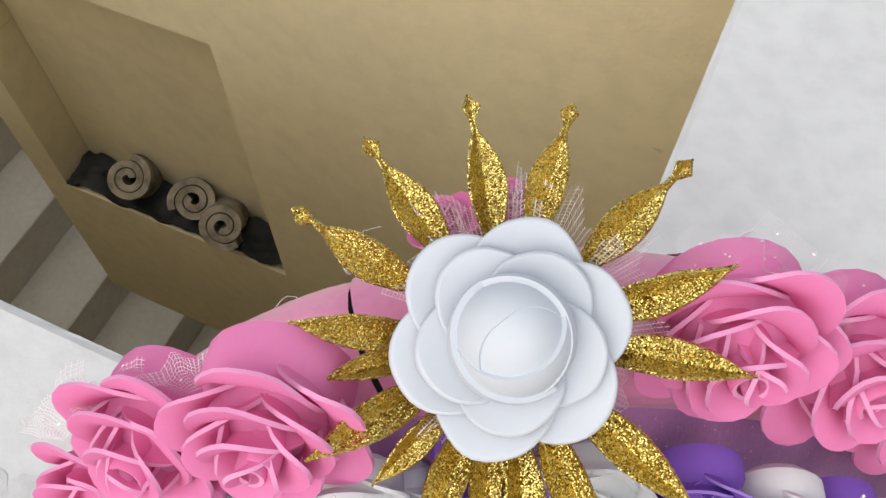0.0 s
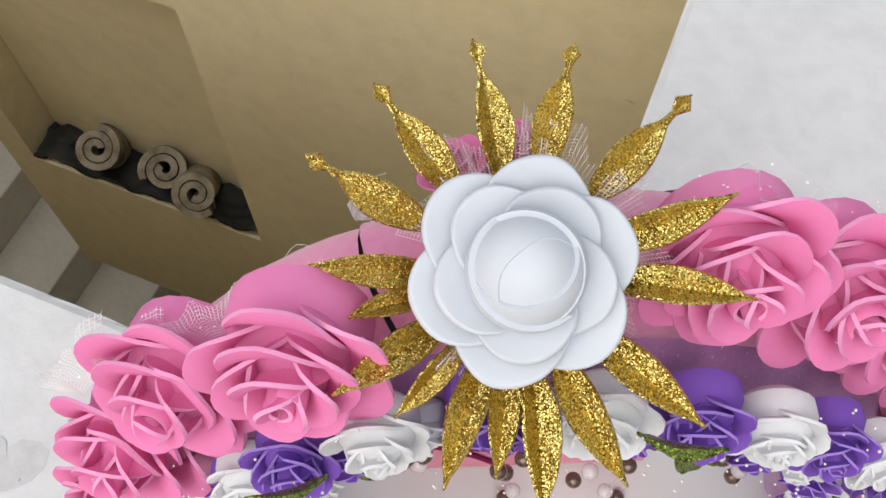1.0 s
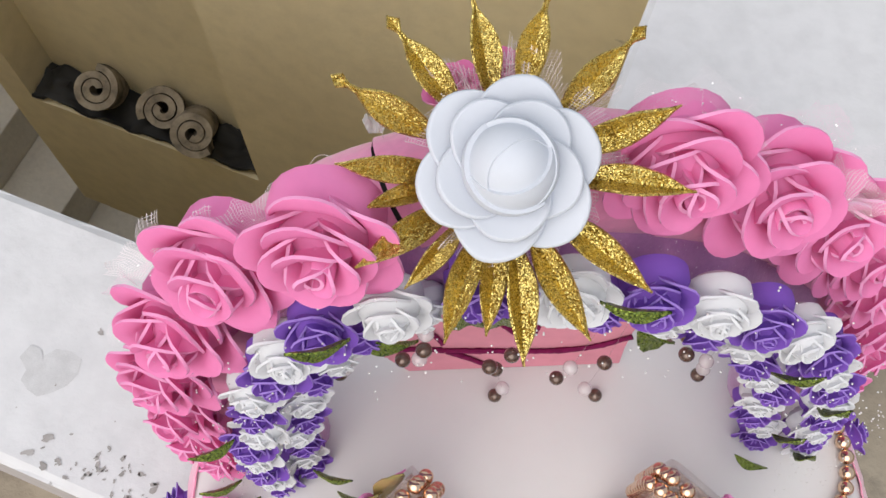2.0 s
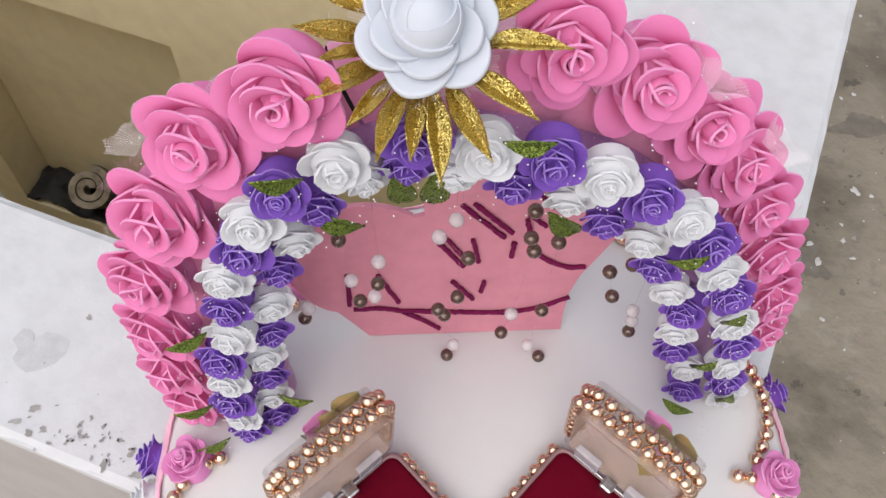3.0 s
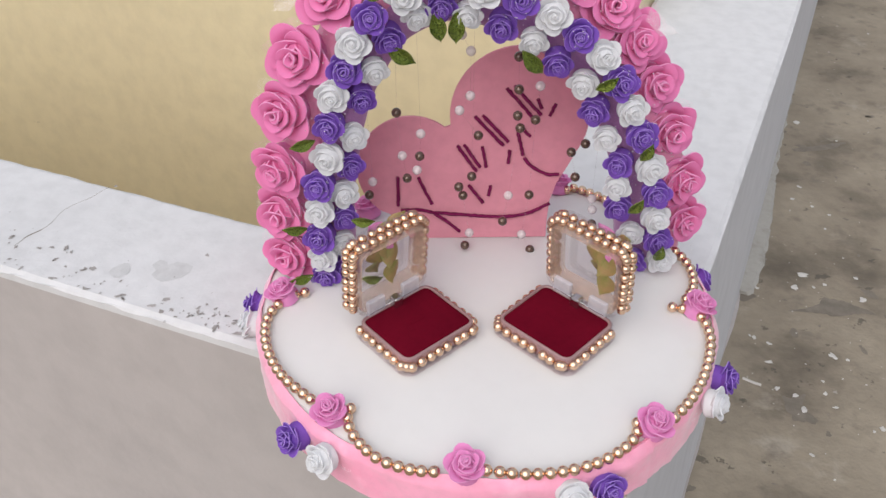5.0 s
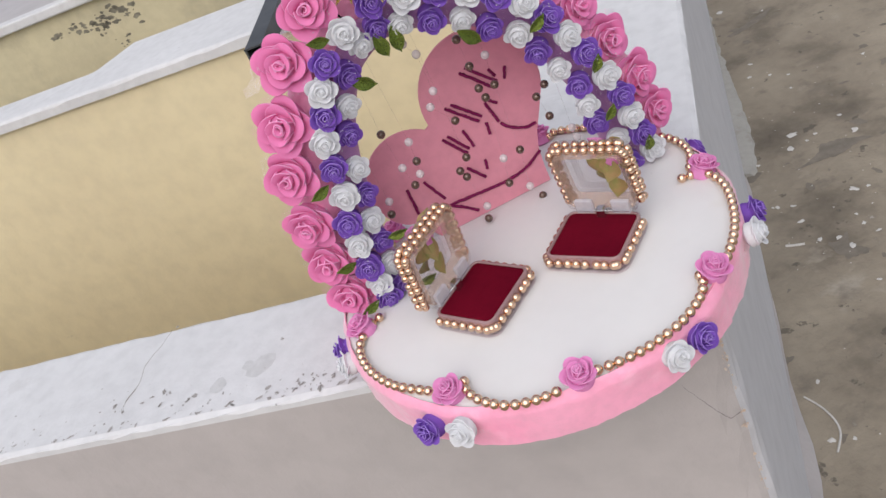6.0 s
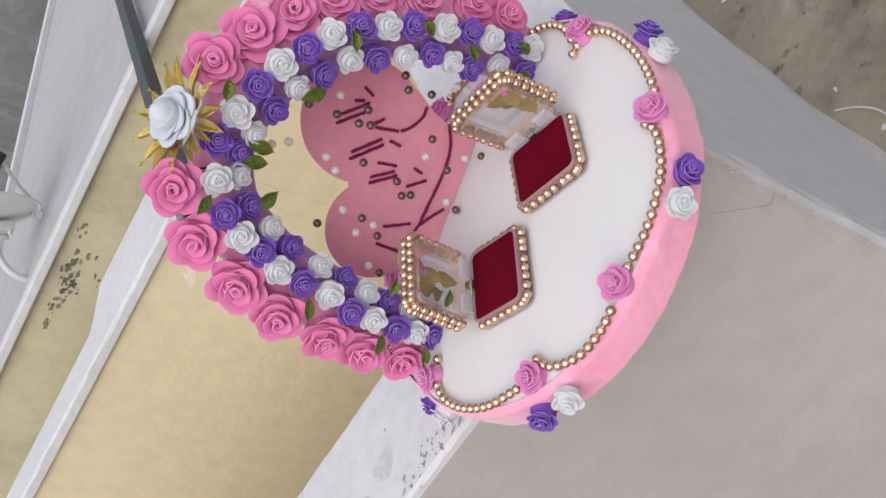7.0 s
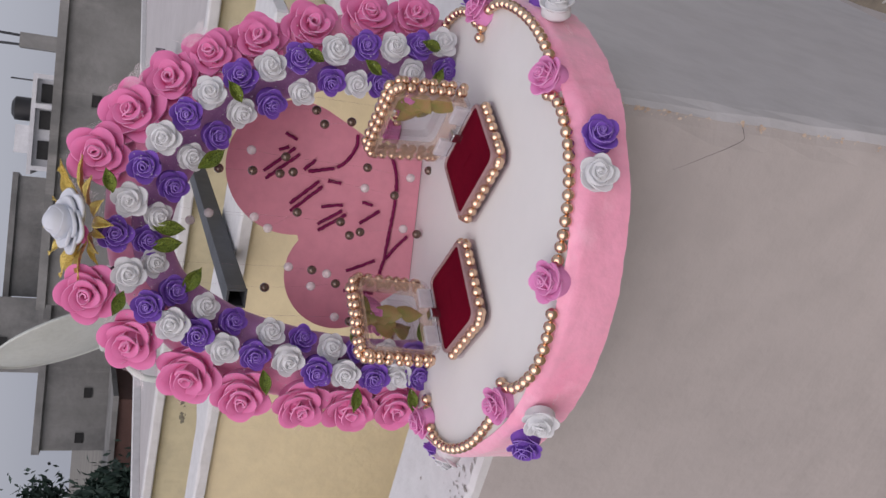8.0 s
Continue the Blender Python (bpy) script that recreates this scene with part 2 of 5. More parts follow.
LIME = patched(patched(material("white_limewash", (0.64, 0.64, 0.645), (0.59, 0.59, 0.595), 6, 0.85, bump=0.35, bump_scale=140),
                       (0.42, 0.40, 0.39), 11, 0.66, 0.70, 0.2), (0.22, 0.21, 0.20), 70, 0.74, 0.755, 0.7)
PLASTER = patched(material("grey_plaster", (0.465, 0.428, 0.412), (0.42, 0.387, 0.375), 3, 0.85, bump=0.3, bump_scale=90), (0.41, 0.38, 0.36), 5, 0.62, 0.8, 0.4)
OCHRE = patched(material("ochre_wall", (0.73, 0.635, 0.415), (0.68, 0.585, 0.385), 3, 0.85, bump=0.3, bump_scale=80), (0.05, 0.045, 0.035), 7, 0.72, 0.77, 0.7)
OCHRE_DIRTY = patched(material("ochre_wall_stained", (0.60, 0.54, 0.36), (0.53, 0.475, 0.32), 4, 0.85, bump=0.3, bump_scale=80), (0.30, 0.275, 0.20), 5, 0.55, 0.75, 0.7)
DAMP = material("black_damp", (0.27, 0.25, 0.19), (0.12, 0.11, 0.09), 60, 0.95)
FLOOR_CEMENT = patched(patched(patched(patched(patched(material("roof_cement", (0.34, 0.29, 0.22), (0.215, 0.18, 0.135), 5, 0.85, bump=0.9, bump_scale=38),
                               (0.12, 0.10, 0.075), 5, 0.54, 0.70, 0.85), (0.40, 0.355, 0.29), 9, 0.60, 0.70, 0.6), (0.50, 0.48, 0.45), 34, 0.69, 0.72, 0.5), (0.17, 0.145, 0.115), 17, 0.56, 0.68, 0.6), (0.09, 0.078, 0.062), 26, 0.645, 0.675, 0.75)
STEP = patched(material("stair_cement", (0.78, 0.74, 0.67), (0.70, 0.66, 0.60), 5, 0.85, bump=0.4, bump_scale=60), (0.09, 0.085, 0.08), 4, 0.58, 0.75, 0.3)
# side-face plaster with the sky's pale bluish light put into its colour
SIDE_SKYLIT = patched(material("skylit_side_plaster", (0.60, 0.595, 0.61), (0.55, 0.545, 0.56), 3, 0.85, bump=0.2, bump_scale=70), (0.50, 0.49, 0.49), 6, 0.6, 0.75, 0.4)
APRON = patched(material("pale_cement", (0.40, 0.385, 0.35), (0.34, 0.325, 0.29), 9, 0.85, bump=0.3, bump_scale=80), (0.24, 0.22, 0.18), 14, 0.58, 0.7, 0.6)
WET = material("dark_cement", (0.17, 0.147, 0.118), (0.235, 0.203, 0.163), 40, 0.8, bump=0.5, bump_scale=150)
CHIP = material("chipped_plaster", (0.50, 0.36, 0.26), (0.62, 0.55, 0.47), 160, 0.9, bump=0.4, bump_scale=300)
SPLASH = material("dried_lime", (0.66, 0.64, 0.60), (0.55, 0.53, 0.50), 90, 0.9)
SLAB = material("lilac_slab", (0.46, 0.44, 0.445), (0.42, 0.40, 0.405), 2, 0.85, bump=0.2, bump_scale=60)
GREY_WALL = patched(patched(material("raw_cement_wall", (0.25, 0.25, 0.245), (0.175, 0.175, 0.17), 0.8, 0.9, bump=0.3, bump_scale=10), (0.065, 0.067, 0.07), 0.6, 0.48, 0.72, 0.8), (0.34, 0.335, 0.32), 0.8, 0.56, 0.72, 0.6, stretch=(2.2, 2.2, 0.5))
HOUSE_WHITE = material("house_paint", (0.62, 0.63, 0.65), (0.52, 0.53, 0.56), 1.5, 0.85)
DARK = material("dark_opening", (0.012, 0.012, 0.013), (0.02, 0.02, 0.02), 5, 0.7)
TUBE_STEEL = material("weathered_steel", (0.085, 0.09, 0.10), (0.055, 0.06, 0.068), 30, 0.5, metal=0.5, bump=0.2, bump_scale=250)
DISH_PAINT = material("dish_grey", (0.60, 0.63, 0.60), (0.53, 0.56, 0.53), 8, 0.5)
ROLL = patched(material("dusty_mat", (0.38, 0.325, 0.25), (0.15, 0.122, 0.092), 22, 0.95, bump=0.5, bump_scale=200), (0.05, 0.042, 0.035), 18, 0.52, 0.66, 0.9)
SOIL = material("dusty_ground", (0.20, 0.19, 0.17), (0.14, 0.135, 0.12), 0.05, 0.95)
LEAVES = material("far_leaves", (0.020, 0.050, 0.036), (0.012, 0.030, 0.023), 3, 0.7)
BARK = material("far_bark", (0.08, 0.06, 0.04), None, 5, 0.9)
BRICK_RED = material("red_brick_house", (0.13, 0.070, 0.060), (0.10, 0.055, 0.048), 2, 0.9)
RUBBER = material("black_plastic", (0.02, 0.02, 0.022), None, 10, 0.45)


# ---- mesh helpers ----
def mesh_of(name, bm, *mats, smooth=True):
    me = bpy.data.meshes.new(name)
    bmesh.ops.recalc_face_normals(bm, faces=bm.faces)
    bm.to_mesh(me)
    bm.free()
    for m in mats:
        me.materials.append(m)
    if smooth:
        me.polygons.foreach_set("use_smooth", [True] * len(me.polygons))
        me.set_sharp_from_angle(angle=radians(48))
    return me


def thing(name, label, category, m=None, group="", kind=""):
    ob = new(name)
    ob.matrix_world = m or Matrix()
    return tagged(ob, label, category, group, kind)


def part(name, bm, mat, parent, label="", m=None, smooth=True):
    data = bm if isinstance(bm, bpy.types.Mesh) else mesh_of(name, bm, *(mat if isinstance(mat, tuple) else (mat,)), smooth=smooth)
    ob = new(name, data)
    ob.parent = parent
    if m is not None:
        ob.matrix_local = m
    return tagged(ob, label)


def solid(name, bm, mat, label, category, kind="", group="", m=None, smooth=False):
    ob = new(name, bm if isinstance(bm, bpy.types.Mesh) else mesh_of(name, bm, *(mat if isinstance(mat, tuple) else (mat,)), smooth=smooth))
    if m is not None:
        ob.matrix_world = m
    return tagged(ob, label, category, group, kind)


def frame_of(origin, axis, spin=0.0):
    """A pose whose z is the axis."""
    q = Vector(axis).to_track_quat("Z", "Y")
    return Matrix.Translation(origin) @ q.to_matrix().to_4x4() @ Matrix.Rotation(spin, 4, "Z")


def box(bm, x0, x1, y0, y1, z0, z1, bevel=0.0, mat=0):
    r = bmesh.ops.create_cube(bm, size=1, matrix=Matrix.LocRotScale(((x0 + x1) / 2, (y0 + y1) / 2, (z0 + z1) / 2), None, (x1 - x0, y1 - y0, z1 - z0)))
    fs = {f for v in r["verts"] for f in v.link_faces}
    for f in fs:
        f.material_index = mat
    if bevel:
        es = list({e for v in r["verts"] for e in v.link_edges})
        bmesh.ops.bevel(bm, geom=es, offset=bevel, segments=2, affect="EDGES", profile=0.5)
    return bm


def boxed(*a, **k):
    return box(bmesh.new(), *a, **k)


def tube(bm, pts, radius, sides=8, closed=False, caps=True):
    """A round tube along points; radius may be a number or a list."""
    pts = [Vector(p) for p in pts]
    n = len(pts)
    rings, ref = [], None
    for i, p in enumerate(pts):
        a = pts[(i - 1) % n] if closed or i else pts[0]
        b = pts[(i + 1) % n] if closed or i < n - 1 else pts[-1]
        d = (b - a).normalized()
        if ref is None:
            ref = d.orthogonal().normalized()
        ref = (ref - d * ref.dot(d)).normalized()
        side = d.cross(ref)
        r = radius[i] if isinstance(radius, (list, tuple)) else radius
        rings.append([bm.verts.new(p + (ref * math.cos(k * math.tau / sides) + side * math.sin(k * math.tau / sides)) * r) for k in range(sides)])
    for i in range(n if closed else n - 1):
        a, b = rings[i], rings[(i + 1) % n]
        for k in range(sides):
            bm.faces.new((a[k], a[(k + 1) % sides], b[(k + 1) % sides], b[k]))
    if caps and not closed:
        bm.faces.new(rings[0][::-1])
        bm.faces.new(rings[-1])
    return bm


def spline(ctrl, step):
    """Evenly spaced points on a Catmull-Rom curve through the control points."""
    c = [Vector(p) for p in ctrl]
    c = [2 * c[0] - c[1]] + c + [2 * c[-1] - c[-2]]
    fine = []
    for i in range(1, len(c) - 2):
        for k in range(24):
            t = k / 24
            fine.append(0.5 * (2 * c[i] + (c[i + 1] - c[i - 1]) * t + (2 * c[i - 1] - 5 * c[i] + 4 * c[i + 1] - c[i + 2]) * t * t
                               + (3 * c[i] - c[i - 1] - 3 * c[i + 1] + c[i + 2]) * t ** 3))
    fine.append(c[-2])
    out, acc = [fine[0]], 0.0
    for a, b in zip(fine, fine[1:]):
        d = (b - a).length
        acc += d
        if acc >= step:
            out.append(b)
            acc -= step
    return out


def ball(r, seg=14, rings=9, flat=1.0):
    bm = bmesh.new()
    bmesh.ops.create_uvsphere(bm, u_segments=seg, v_segments=rings, radius=r)
    if flat != 1.0:
        bmesh.ops.scale(bm, vec=(1, 1, flat), verts=bm.verts)
    return bm


def rounded_rect(w, d, r, n=4):
    pts = []
    for cx, cy, a0 in ((w / 2 - r, d / 2 - r, 0), (-w / 2 + r, d / 2 - r, 90), (-w / 2 + r, -d / 2 + r, 180), (w / 2 - r, -d / 2 + r, 270)):
        for k in range(n + 1):
            a = radians(a0 + 90 * k / n)
            pts.append((cx + r * math.cos(a), cy + r * math.sin(a)))
    return pts


def rings_to(bm, rings, close_first=False, close_last=False):
    vs = [[bm.verts.new(p) for p in ring] for ring in rings]
    for a, b in zip(vs, vs[1:]):
        n = len(a)
        for k in range(n):
            bm.faces.new((a[k], a[(k + 1) % n], b[(k + 1) % n], b[k]))
    if close_first:
        bm.faces.new(vs[0][::-1])
    if close_last:
        bm.faces.new(vs[-1])
    return bm


# ---- the roof: parapet corner, stairwell, floors, far walls ----
G = pose(0, 0, 0, 0, 0, -24.2)          # the walls' own directions: u along the front parapet, v along the side one
TOP = -0.035                          # top of the parapet; the platter's top face is at 0
rng = random.Random(4)


def outline(corners, step, soft=0.008):
    """A closed footprint with short pieces and softened corners."""
    pts = []
    n = len(corners)
    for i in range(n):
        p, a, b = (Vector(corners[k % n]) for k in (i, i - 1, i + 1))
        d0, d1 = (p - a).normalized(), (b - p).normalized()
        pts += [p - d0 * soft, p - d0 * soft * 0.3 + d1 * soft * 0.3, p + d1 * soft]
        length = (b - p).length - 2 * soft
        k = max(1, int(length / step))
        pts += [p + d1 * (soft + length * j / k) for j in range(1, k)]
    return pts


def plaster_wall(corners, z0, z1, step, chamfer, wear, levels):
    """A wall over a footprint, with a worn, uneven upper arris. Material 0 on top, 1 on the sides."""
    bm = bmesh.new()
    base = outline(corners, step)
    n = len(base)
    inset = []
    for i in range(n):
        t = (base[(i + 1) % n] - base[i - 1]).normalized()
        inset.append(base[i] + Vector((-t.y, t.x)) * chamfer)
    rings = []
    for z in levels:
        rings.append([(p.x, p.y, z) for p in base])
    lip = []
    for i, p in enumerate(base):
        w = wear * (0.4 + 1.2 * abs(noise.noise(Vector((p.x * 22, p.y * 22, 3)))) + 0.8 * max(0, noise.noise(Vector((p.x * 60, p.y * 60, 9)))))
        lip.append((p.x, p.y, z1 - w))
    rings.append(lip)
    rings.append([(p.x + (q.x - p.x) * 0.35, p.y + (q.y - p.y) * 0.35, z1 - 0.0018 + 0.001 * noise.noise(Vector((p.x * 40, p.y * 40, 1)))) for p, q in zip(base, inset)])
    rings.append([(q.x, q.y, z1) for q in inset])
    rings_to(bm, rings, close_last=True)
    bm.faces.ensure_lookup_table()
    bm.normal_update()
    for f in bm.faces:
        zc = f.calc_center_median().z
        f.material_index = 0 if zc > z1 - 0.008 else 1
        if f.material_index and f.calc_center_median().y > 0.09 and f.calc_center_median().x < 0:
            f.material_index = 2
        # faces turned to +u take the plaster that has skylight in its colour
        if f.material_index == 1 and f.normal.x > 0.9:
            f.material_index = 3
    return bm


wall_l = plaster_wall([(-5, -0.039), (0.1335, -0.039), (0.142, 0.20), (0.150, 0.70), (0.160, 3), (0.166, 9), (-0.029, 9), (-0.029, 0.096), (-5, 0.096)], -3.2, TOP, 0.012, 0.005, 0.004,
                      [-3.2, -0.64] + [-0.6 + 0.04 * k for k in range(14)] + [TOP - 0.009])
# chips along the vertical arris of the corner
for v in wall_l.verts:
    d = math.hypot(v.co.x - 0.1335, v.co.y + 0.039)
    if d < 0.012 and -0.62 < v.co.z < TOP - 0.002:
        k = max(0.0, noise.noise(Vector((v.co.z * 38, 2, 5)))) * 0.010 + 0.001
        v.co.x -= k
        v.co.y += k
for v in wall_l.verts:                  # the side face runs out a little towards its foot
    if v.co.x > 0.125 and v.co.z < TOP - 0.01 and v.co.y > -0.03:
        v.co.x += 0.008 * min(1.0, (TOP - v.co.z) / 0.6)
solid("wall_parapet", wall_l, (LIME, PLASTER, OCHRE, SIDE_SKYLIT), "low roof parapet with limewashed top and grey plaster sides", "wall", "structure", m=G)

CRACK = [(0.129, 0, -0.135), (0.122, 0, -0.140), (0.118, 0, -0.138), (0.108, 0, -0.122), (0.094, 0, -0.098)]
# the hairline crack and chips beside the corner
bm = bmesh.new()
pts = [(p.x + 0.0006 * noise.noise(p * 300), -0.0391, p.z + 0.0006 * noise.noise(p * 300 + Vector((5, 0, 0)))) for p in spline(CRACK, 0.002)]
tube(bm, pts, [0.00016 * (1 - 0.7 * k / len(pts)) for k in range(len(pts))], 5)
solid("crack", bm, DARK, "thin dark crack in grey plaster beside the wall corner", "crack", "structure", m=G)

# stairwell side: far wall with a recess, its limewashed top
for name, size in (("wall_stairwell", (-5, -0.032, 0.669, 0.80, -0.55, 0.021)), ("wall_beside_recess", (-0.70, -0.032, 0.669, 0.80, -3.2, -0.55)),
                   ("wall_recess_back", (-1.25, -0.702, 0.76, 0.80, -1.2195, -0.552)), ("wall_recess_sill", (-1.25, -0.702, 0.671, 0.95, -1.73, -1.22)),
                   ("wall_recess_side", (-1.33, -1.252, 0.673, 0.95, -1.73, -0.802)), ("wall_lintel", (-5, -1.252, 0.672, 0.80, -0.80, -0.552))):
    solid(name, boxed(*size), OCHRE, "ochre painted stairwell wall around a recess", "wall", "structure", m=G)
bm = plaster_wall([(-5, 0.661), (-0.032, 0.661), (-0.032, 0.835), (-0.74, 0.835), (-0.78, 0.752), (-5, 0.752)], 0.022, 0.040, 0.03, 0.006, 0.005, [0.022])
for f in bm.faces:
    f.material_index = 0
solid("wall_cap", bm, LIME, "limewashed white cap on the stairwell wall", "wall cap", "structure", m=G)

# stairs down below
stairs = thing("stairs", "grey cement stairs going down the stairwell", "stairs", G, kind="structure")
step_mesh = mesh_of("step", boxed(0, 0.25, 0.10, 1.6, -1.2, 0, bevel=0.006), STEP, smooth=False)
for k in range(12):
    part("step", step_mesh, None, stairs, m=Matrix.Translation((-3.8 + 0.25 * k, 0, -1.2 - 0.175 * k)))
solid("floor_stairwell", boxed(-5, 0, 0.1, 2.2, -3.5, -3.3), STEP, "grey cement floor at the foot of the stairs", "floor", "structure", m=G)

# wall beyond the stairwell and the slab behind it
bm = boxed(-5, -0.032, 1.304, 1.424, -3.2, 0.0325)
solid("wall_far", bm, OCHRE_DIRTY, "ochre wall with black damp stains", "wall", "structure", m=G)
# black damp patches on it, under the slab's edge
bm = bmesh.new()
for u0, z0, w, n in ((-1.045, -0.016, 0.022, 30), (-1.112, -0.024, 0.020, 34), (-0.945, 0.002, 0.010, 9), (-1.172, -0.008, 0.010, 12), (-1.228, -0.016, 0.010, 9), (-1.08, -0.078, 0.014, 8), (-1.062, -0.107, 0.007, 7)):
    for k in range(n):
        u, z, r = u0 + rng.gauss(0, w), z0 + rng.gauss(0, w * 0.55), 0.0015 + 0.0055 * rng.random() ** 2
        if z > 0.030:
            continue
        ring = [bm.verts.new((u + r * (0.5 + 0.8 * rng.random()) * 1.7 * math.cos(a * math.tau / 9), 1.3036, z + r * (0.5 + 0.8 * rng.random()) * math.sin(a * math.tau / 9))) for a in range(9)]
        bm.faces.new(ring)
solid("damp_patches", bm, DAMP, "black damp patches on the ochre wall", "stain", "stuff", m=G)
bm = bmesh.new()
slab = [(-1.72, 1.319), (-0.032, 1.319), (-0.032, 9.0), (-0.46, 9.0)]
rings_to(bm, [[(x, y, 0.033) for x, y in slab], [(x, y, 0.044) for x, y in slab]], True, True)
solid("slab", bm, SLAB, "pale lilac-grey cement roof slab", "roof slab", "structure", m=G)
bm = boxed(-1.715, -0.032, 1.286, 1.324, 0.033, 0.056, bevel=0.004)
solid("slab_edge", bm, LIME, "limewashed edge line of the slab", "trim", "structure", m=G)
bm = bmesh.new()
d = Vector((1.26, 5.73, 0)).normalized()
s = Vector((d.y, -d.x, 0))
p0, p1 = Vector((-1.715, 1.327, 0)), Vector((-0.455, 7.0, 0))
rings_to(bm, [[(*(q + s * w).to_2d(), z) for q, w in ((p0, -0.02), (p0, 0.03), (p1, 0.03), (p1, -0.02))] for z in (0.0445, 0.064)], True, True)
solid("slab_kerb", bm, LIME, "low limewashed kerb along the slab", "trim", "structure", m=G)

# roof floor in front of and beside the parapet, in one sheet
bm = bmesh.new()
lo = [(-6, -6), (6, -6), (6, 9), (0.05, 9), (0.05, 0.03), (-6, 0.03)]
rings_to(bm, [[(x, y, -0.80) for x, y in lo], [(x, y, -0.64) for x, y in lo]], True, True)
solid("floor_roof", bm, FLOOR_CEMENT, "weathered grey-brown cement roof floor with lime splashes", "floor", "structure", m=G)
# cove of plaster at the wall's foot
bm = bmesh.new()
rings_to(bm, [[(0.148, y, -0.615), (0.160 + 0.012 * noise.noise(Vector((y * 5, 0, 4))), y, -0.639), (0.148, y, -0.639)] for y in [-0.03 + 0.06 * k for k in range(80)]])
solid("wall_foot", bm, PLASTER, "rough plaster cove at the wall's foot", "trim", "structure", m=G)

# lime splashes on the roof floor
bm = bmesh.new()
SPLATS = ((0.260, 1.078, 9.4), (0.251, 1.032, 7.8), (0.368, 1.043, 7.2), (0.330, 0.864, 7), (0.353, 0.863, 4.3), (0.233, 0.807, 6), (0.202, 0.860, 4.9), (0.282, 0.743, 5.6), (0.224, 1.399, 5),
          (0.215, 1.343, 5.4), (0.171, 1.281, 4.3), (0.291, 1.310, 4), (0.188, 1.702, 11), (0.412, 0.721, 5.4), (0.325, 0.766, 4.5), (0.187, 1.003, 5.4), (0.354, 1.105, 4.9), (0.301, 1.062, 4.3),
          (0.253, 0.748, 5), (0.191, 0.332, 6.5), (0.298, 0.716, 6), (0.193, 0.439, 4.3), (0.342, 0.740, 4))
for k in range(430 + len(SPLATS)):
    if k < len(SPLATS):
        u, v, r = SPLATS[k]
        r *= 0.0009
    else:
        u, v = 0.19 + 1.3 * rng.random() ** 1.2, (0.2 + 3.0 * rng.random() if k % 2 else 0.85 + 0.22 * rng.gauss(0, 1))
        r = 0.0009 + 0.0045 * rng.random() ** 5
    n, turn, long = 11, rng.random() * 6, 1.0 + 0.6 * rng.random()
    ring = []
    for a in range(n):
        q = r * (0.55 + 0.6 * rng.random())
        x, y = long * q * math.cos(a * math.tau / n), q * math.sin(a * math.tau / n)
        ring.append(bm.verts.new((u + x * math.cos(turn) - y * math.sin(turn), v + x * math.sin(turn) + y * math.cos(turn), -0.6385)))
    c = bm.verts.new((u, v, -0.6375))
    for a in range(n):
        bm.faces.new((ring[a], ring[(a + 1) % n], c))
for ctrl, r in ((((0.170, 0.415), (0.183, 0.400), (0.194, 0.383), (0.203, 0.361), (0.204, 0.340), (0.195, 0.312)), 0.0016), (((0.198, 0.751), (0.214, 0.747), (0.228, 0.746)), 0.0024)):
    tube(bm, spline([(u, v, -0.639) for u, v in ctrl], 0.006), r, 5)
solid("lime_splashes", bm, SPLASH, "dried white lime splashes on the cement floor", "splashes", "stuff", m=G)


def flake(bm, u, v, r, z, rough=0.7, hole=0.0, stretch=1.0):
    """A small flat patch with a ragged edge; hole: a ring with that much left open."""
    n = 11
    turn = rng.random() * 3
    pts = []
    for a in range(n):
        q = r * (1 - rough / 2 + rough * rng.random())
        x, y = q * math.cos(a * math.tau / n) * stretch, q * math.sin(a * math.tau / n)
        pts.append((u + x * math.cos(turn) - y * math.sin(turn), v + x * math.sin(turn) + y * math.cos(turn)))
    out = [bm.verts.new((x, y, z)) for x, y in pts]
    if hole:
        inn = [bm.verts.new((u + (x - u) * hole, v + (y - v) * hole, z)) for x, y in pts]
        for a in range(n):
            bm.faces.new((out[a], out[(a + 1) % n], inn[(a + 1) % n], inn[a]))
    else:
        bm.faces.new(out)


# pale cement apron along the side wall's foot, with a ragged edge
bm = bmesh.new()
edge = [(p.x, p.y) for p in spline([(0.164, 0.975, 0), (0.182, 0.988, 0), (0.190, 1.12, 0), (0.182, 1.30, 0), (0.170, 1.50, 0), (0.165, 1.75, 0), (0.164, 2.2, 0), (0.164, 3.0, 0)], 0.012)]
edge = [(u + 0.006 * noise.noise(Vector((v * 30, 1, 2))) + 0.003 * noise.noise(Vector((v * 110, 5, 2))), v) for u, v in edge]
rings_to(bm, [[(0.1515, v, -0.6395), (0.1515, v, -0.630), (u - 0.006, v, -0.632), (u, v, -0.6395)] for u, v in edge], True, True)
solid("cement_apron", bm, APRON, "pale ragged cement strip along the wall's foot", "trim", "structure", m=G)

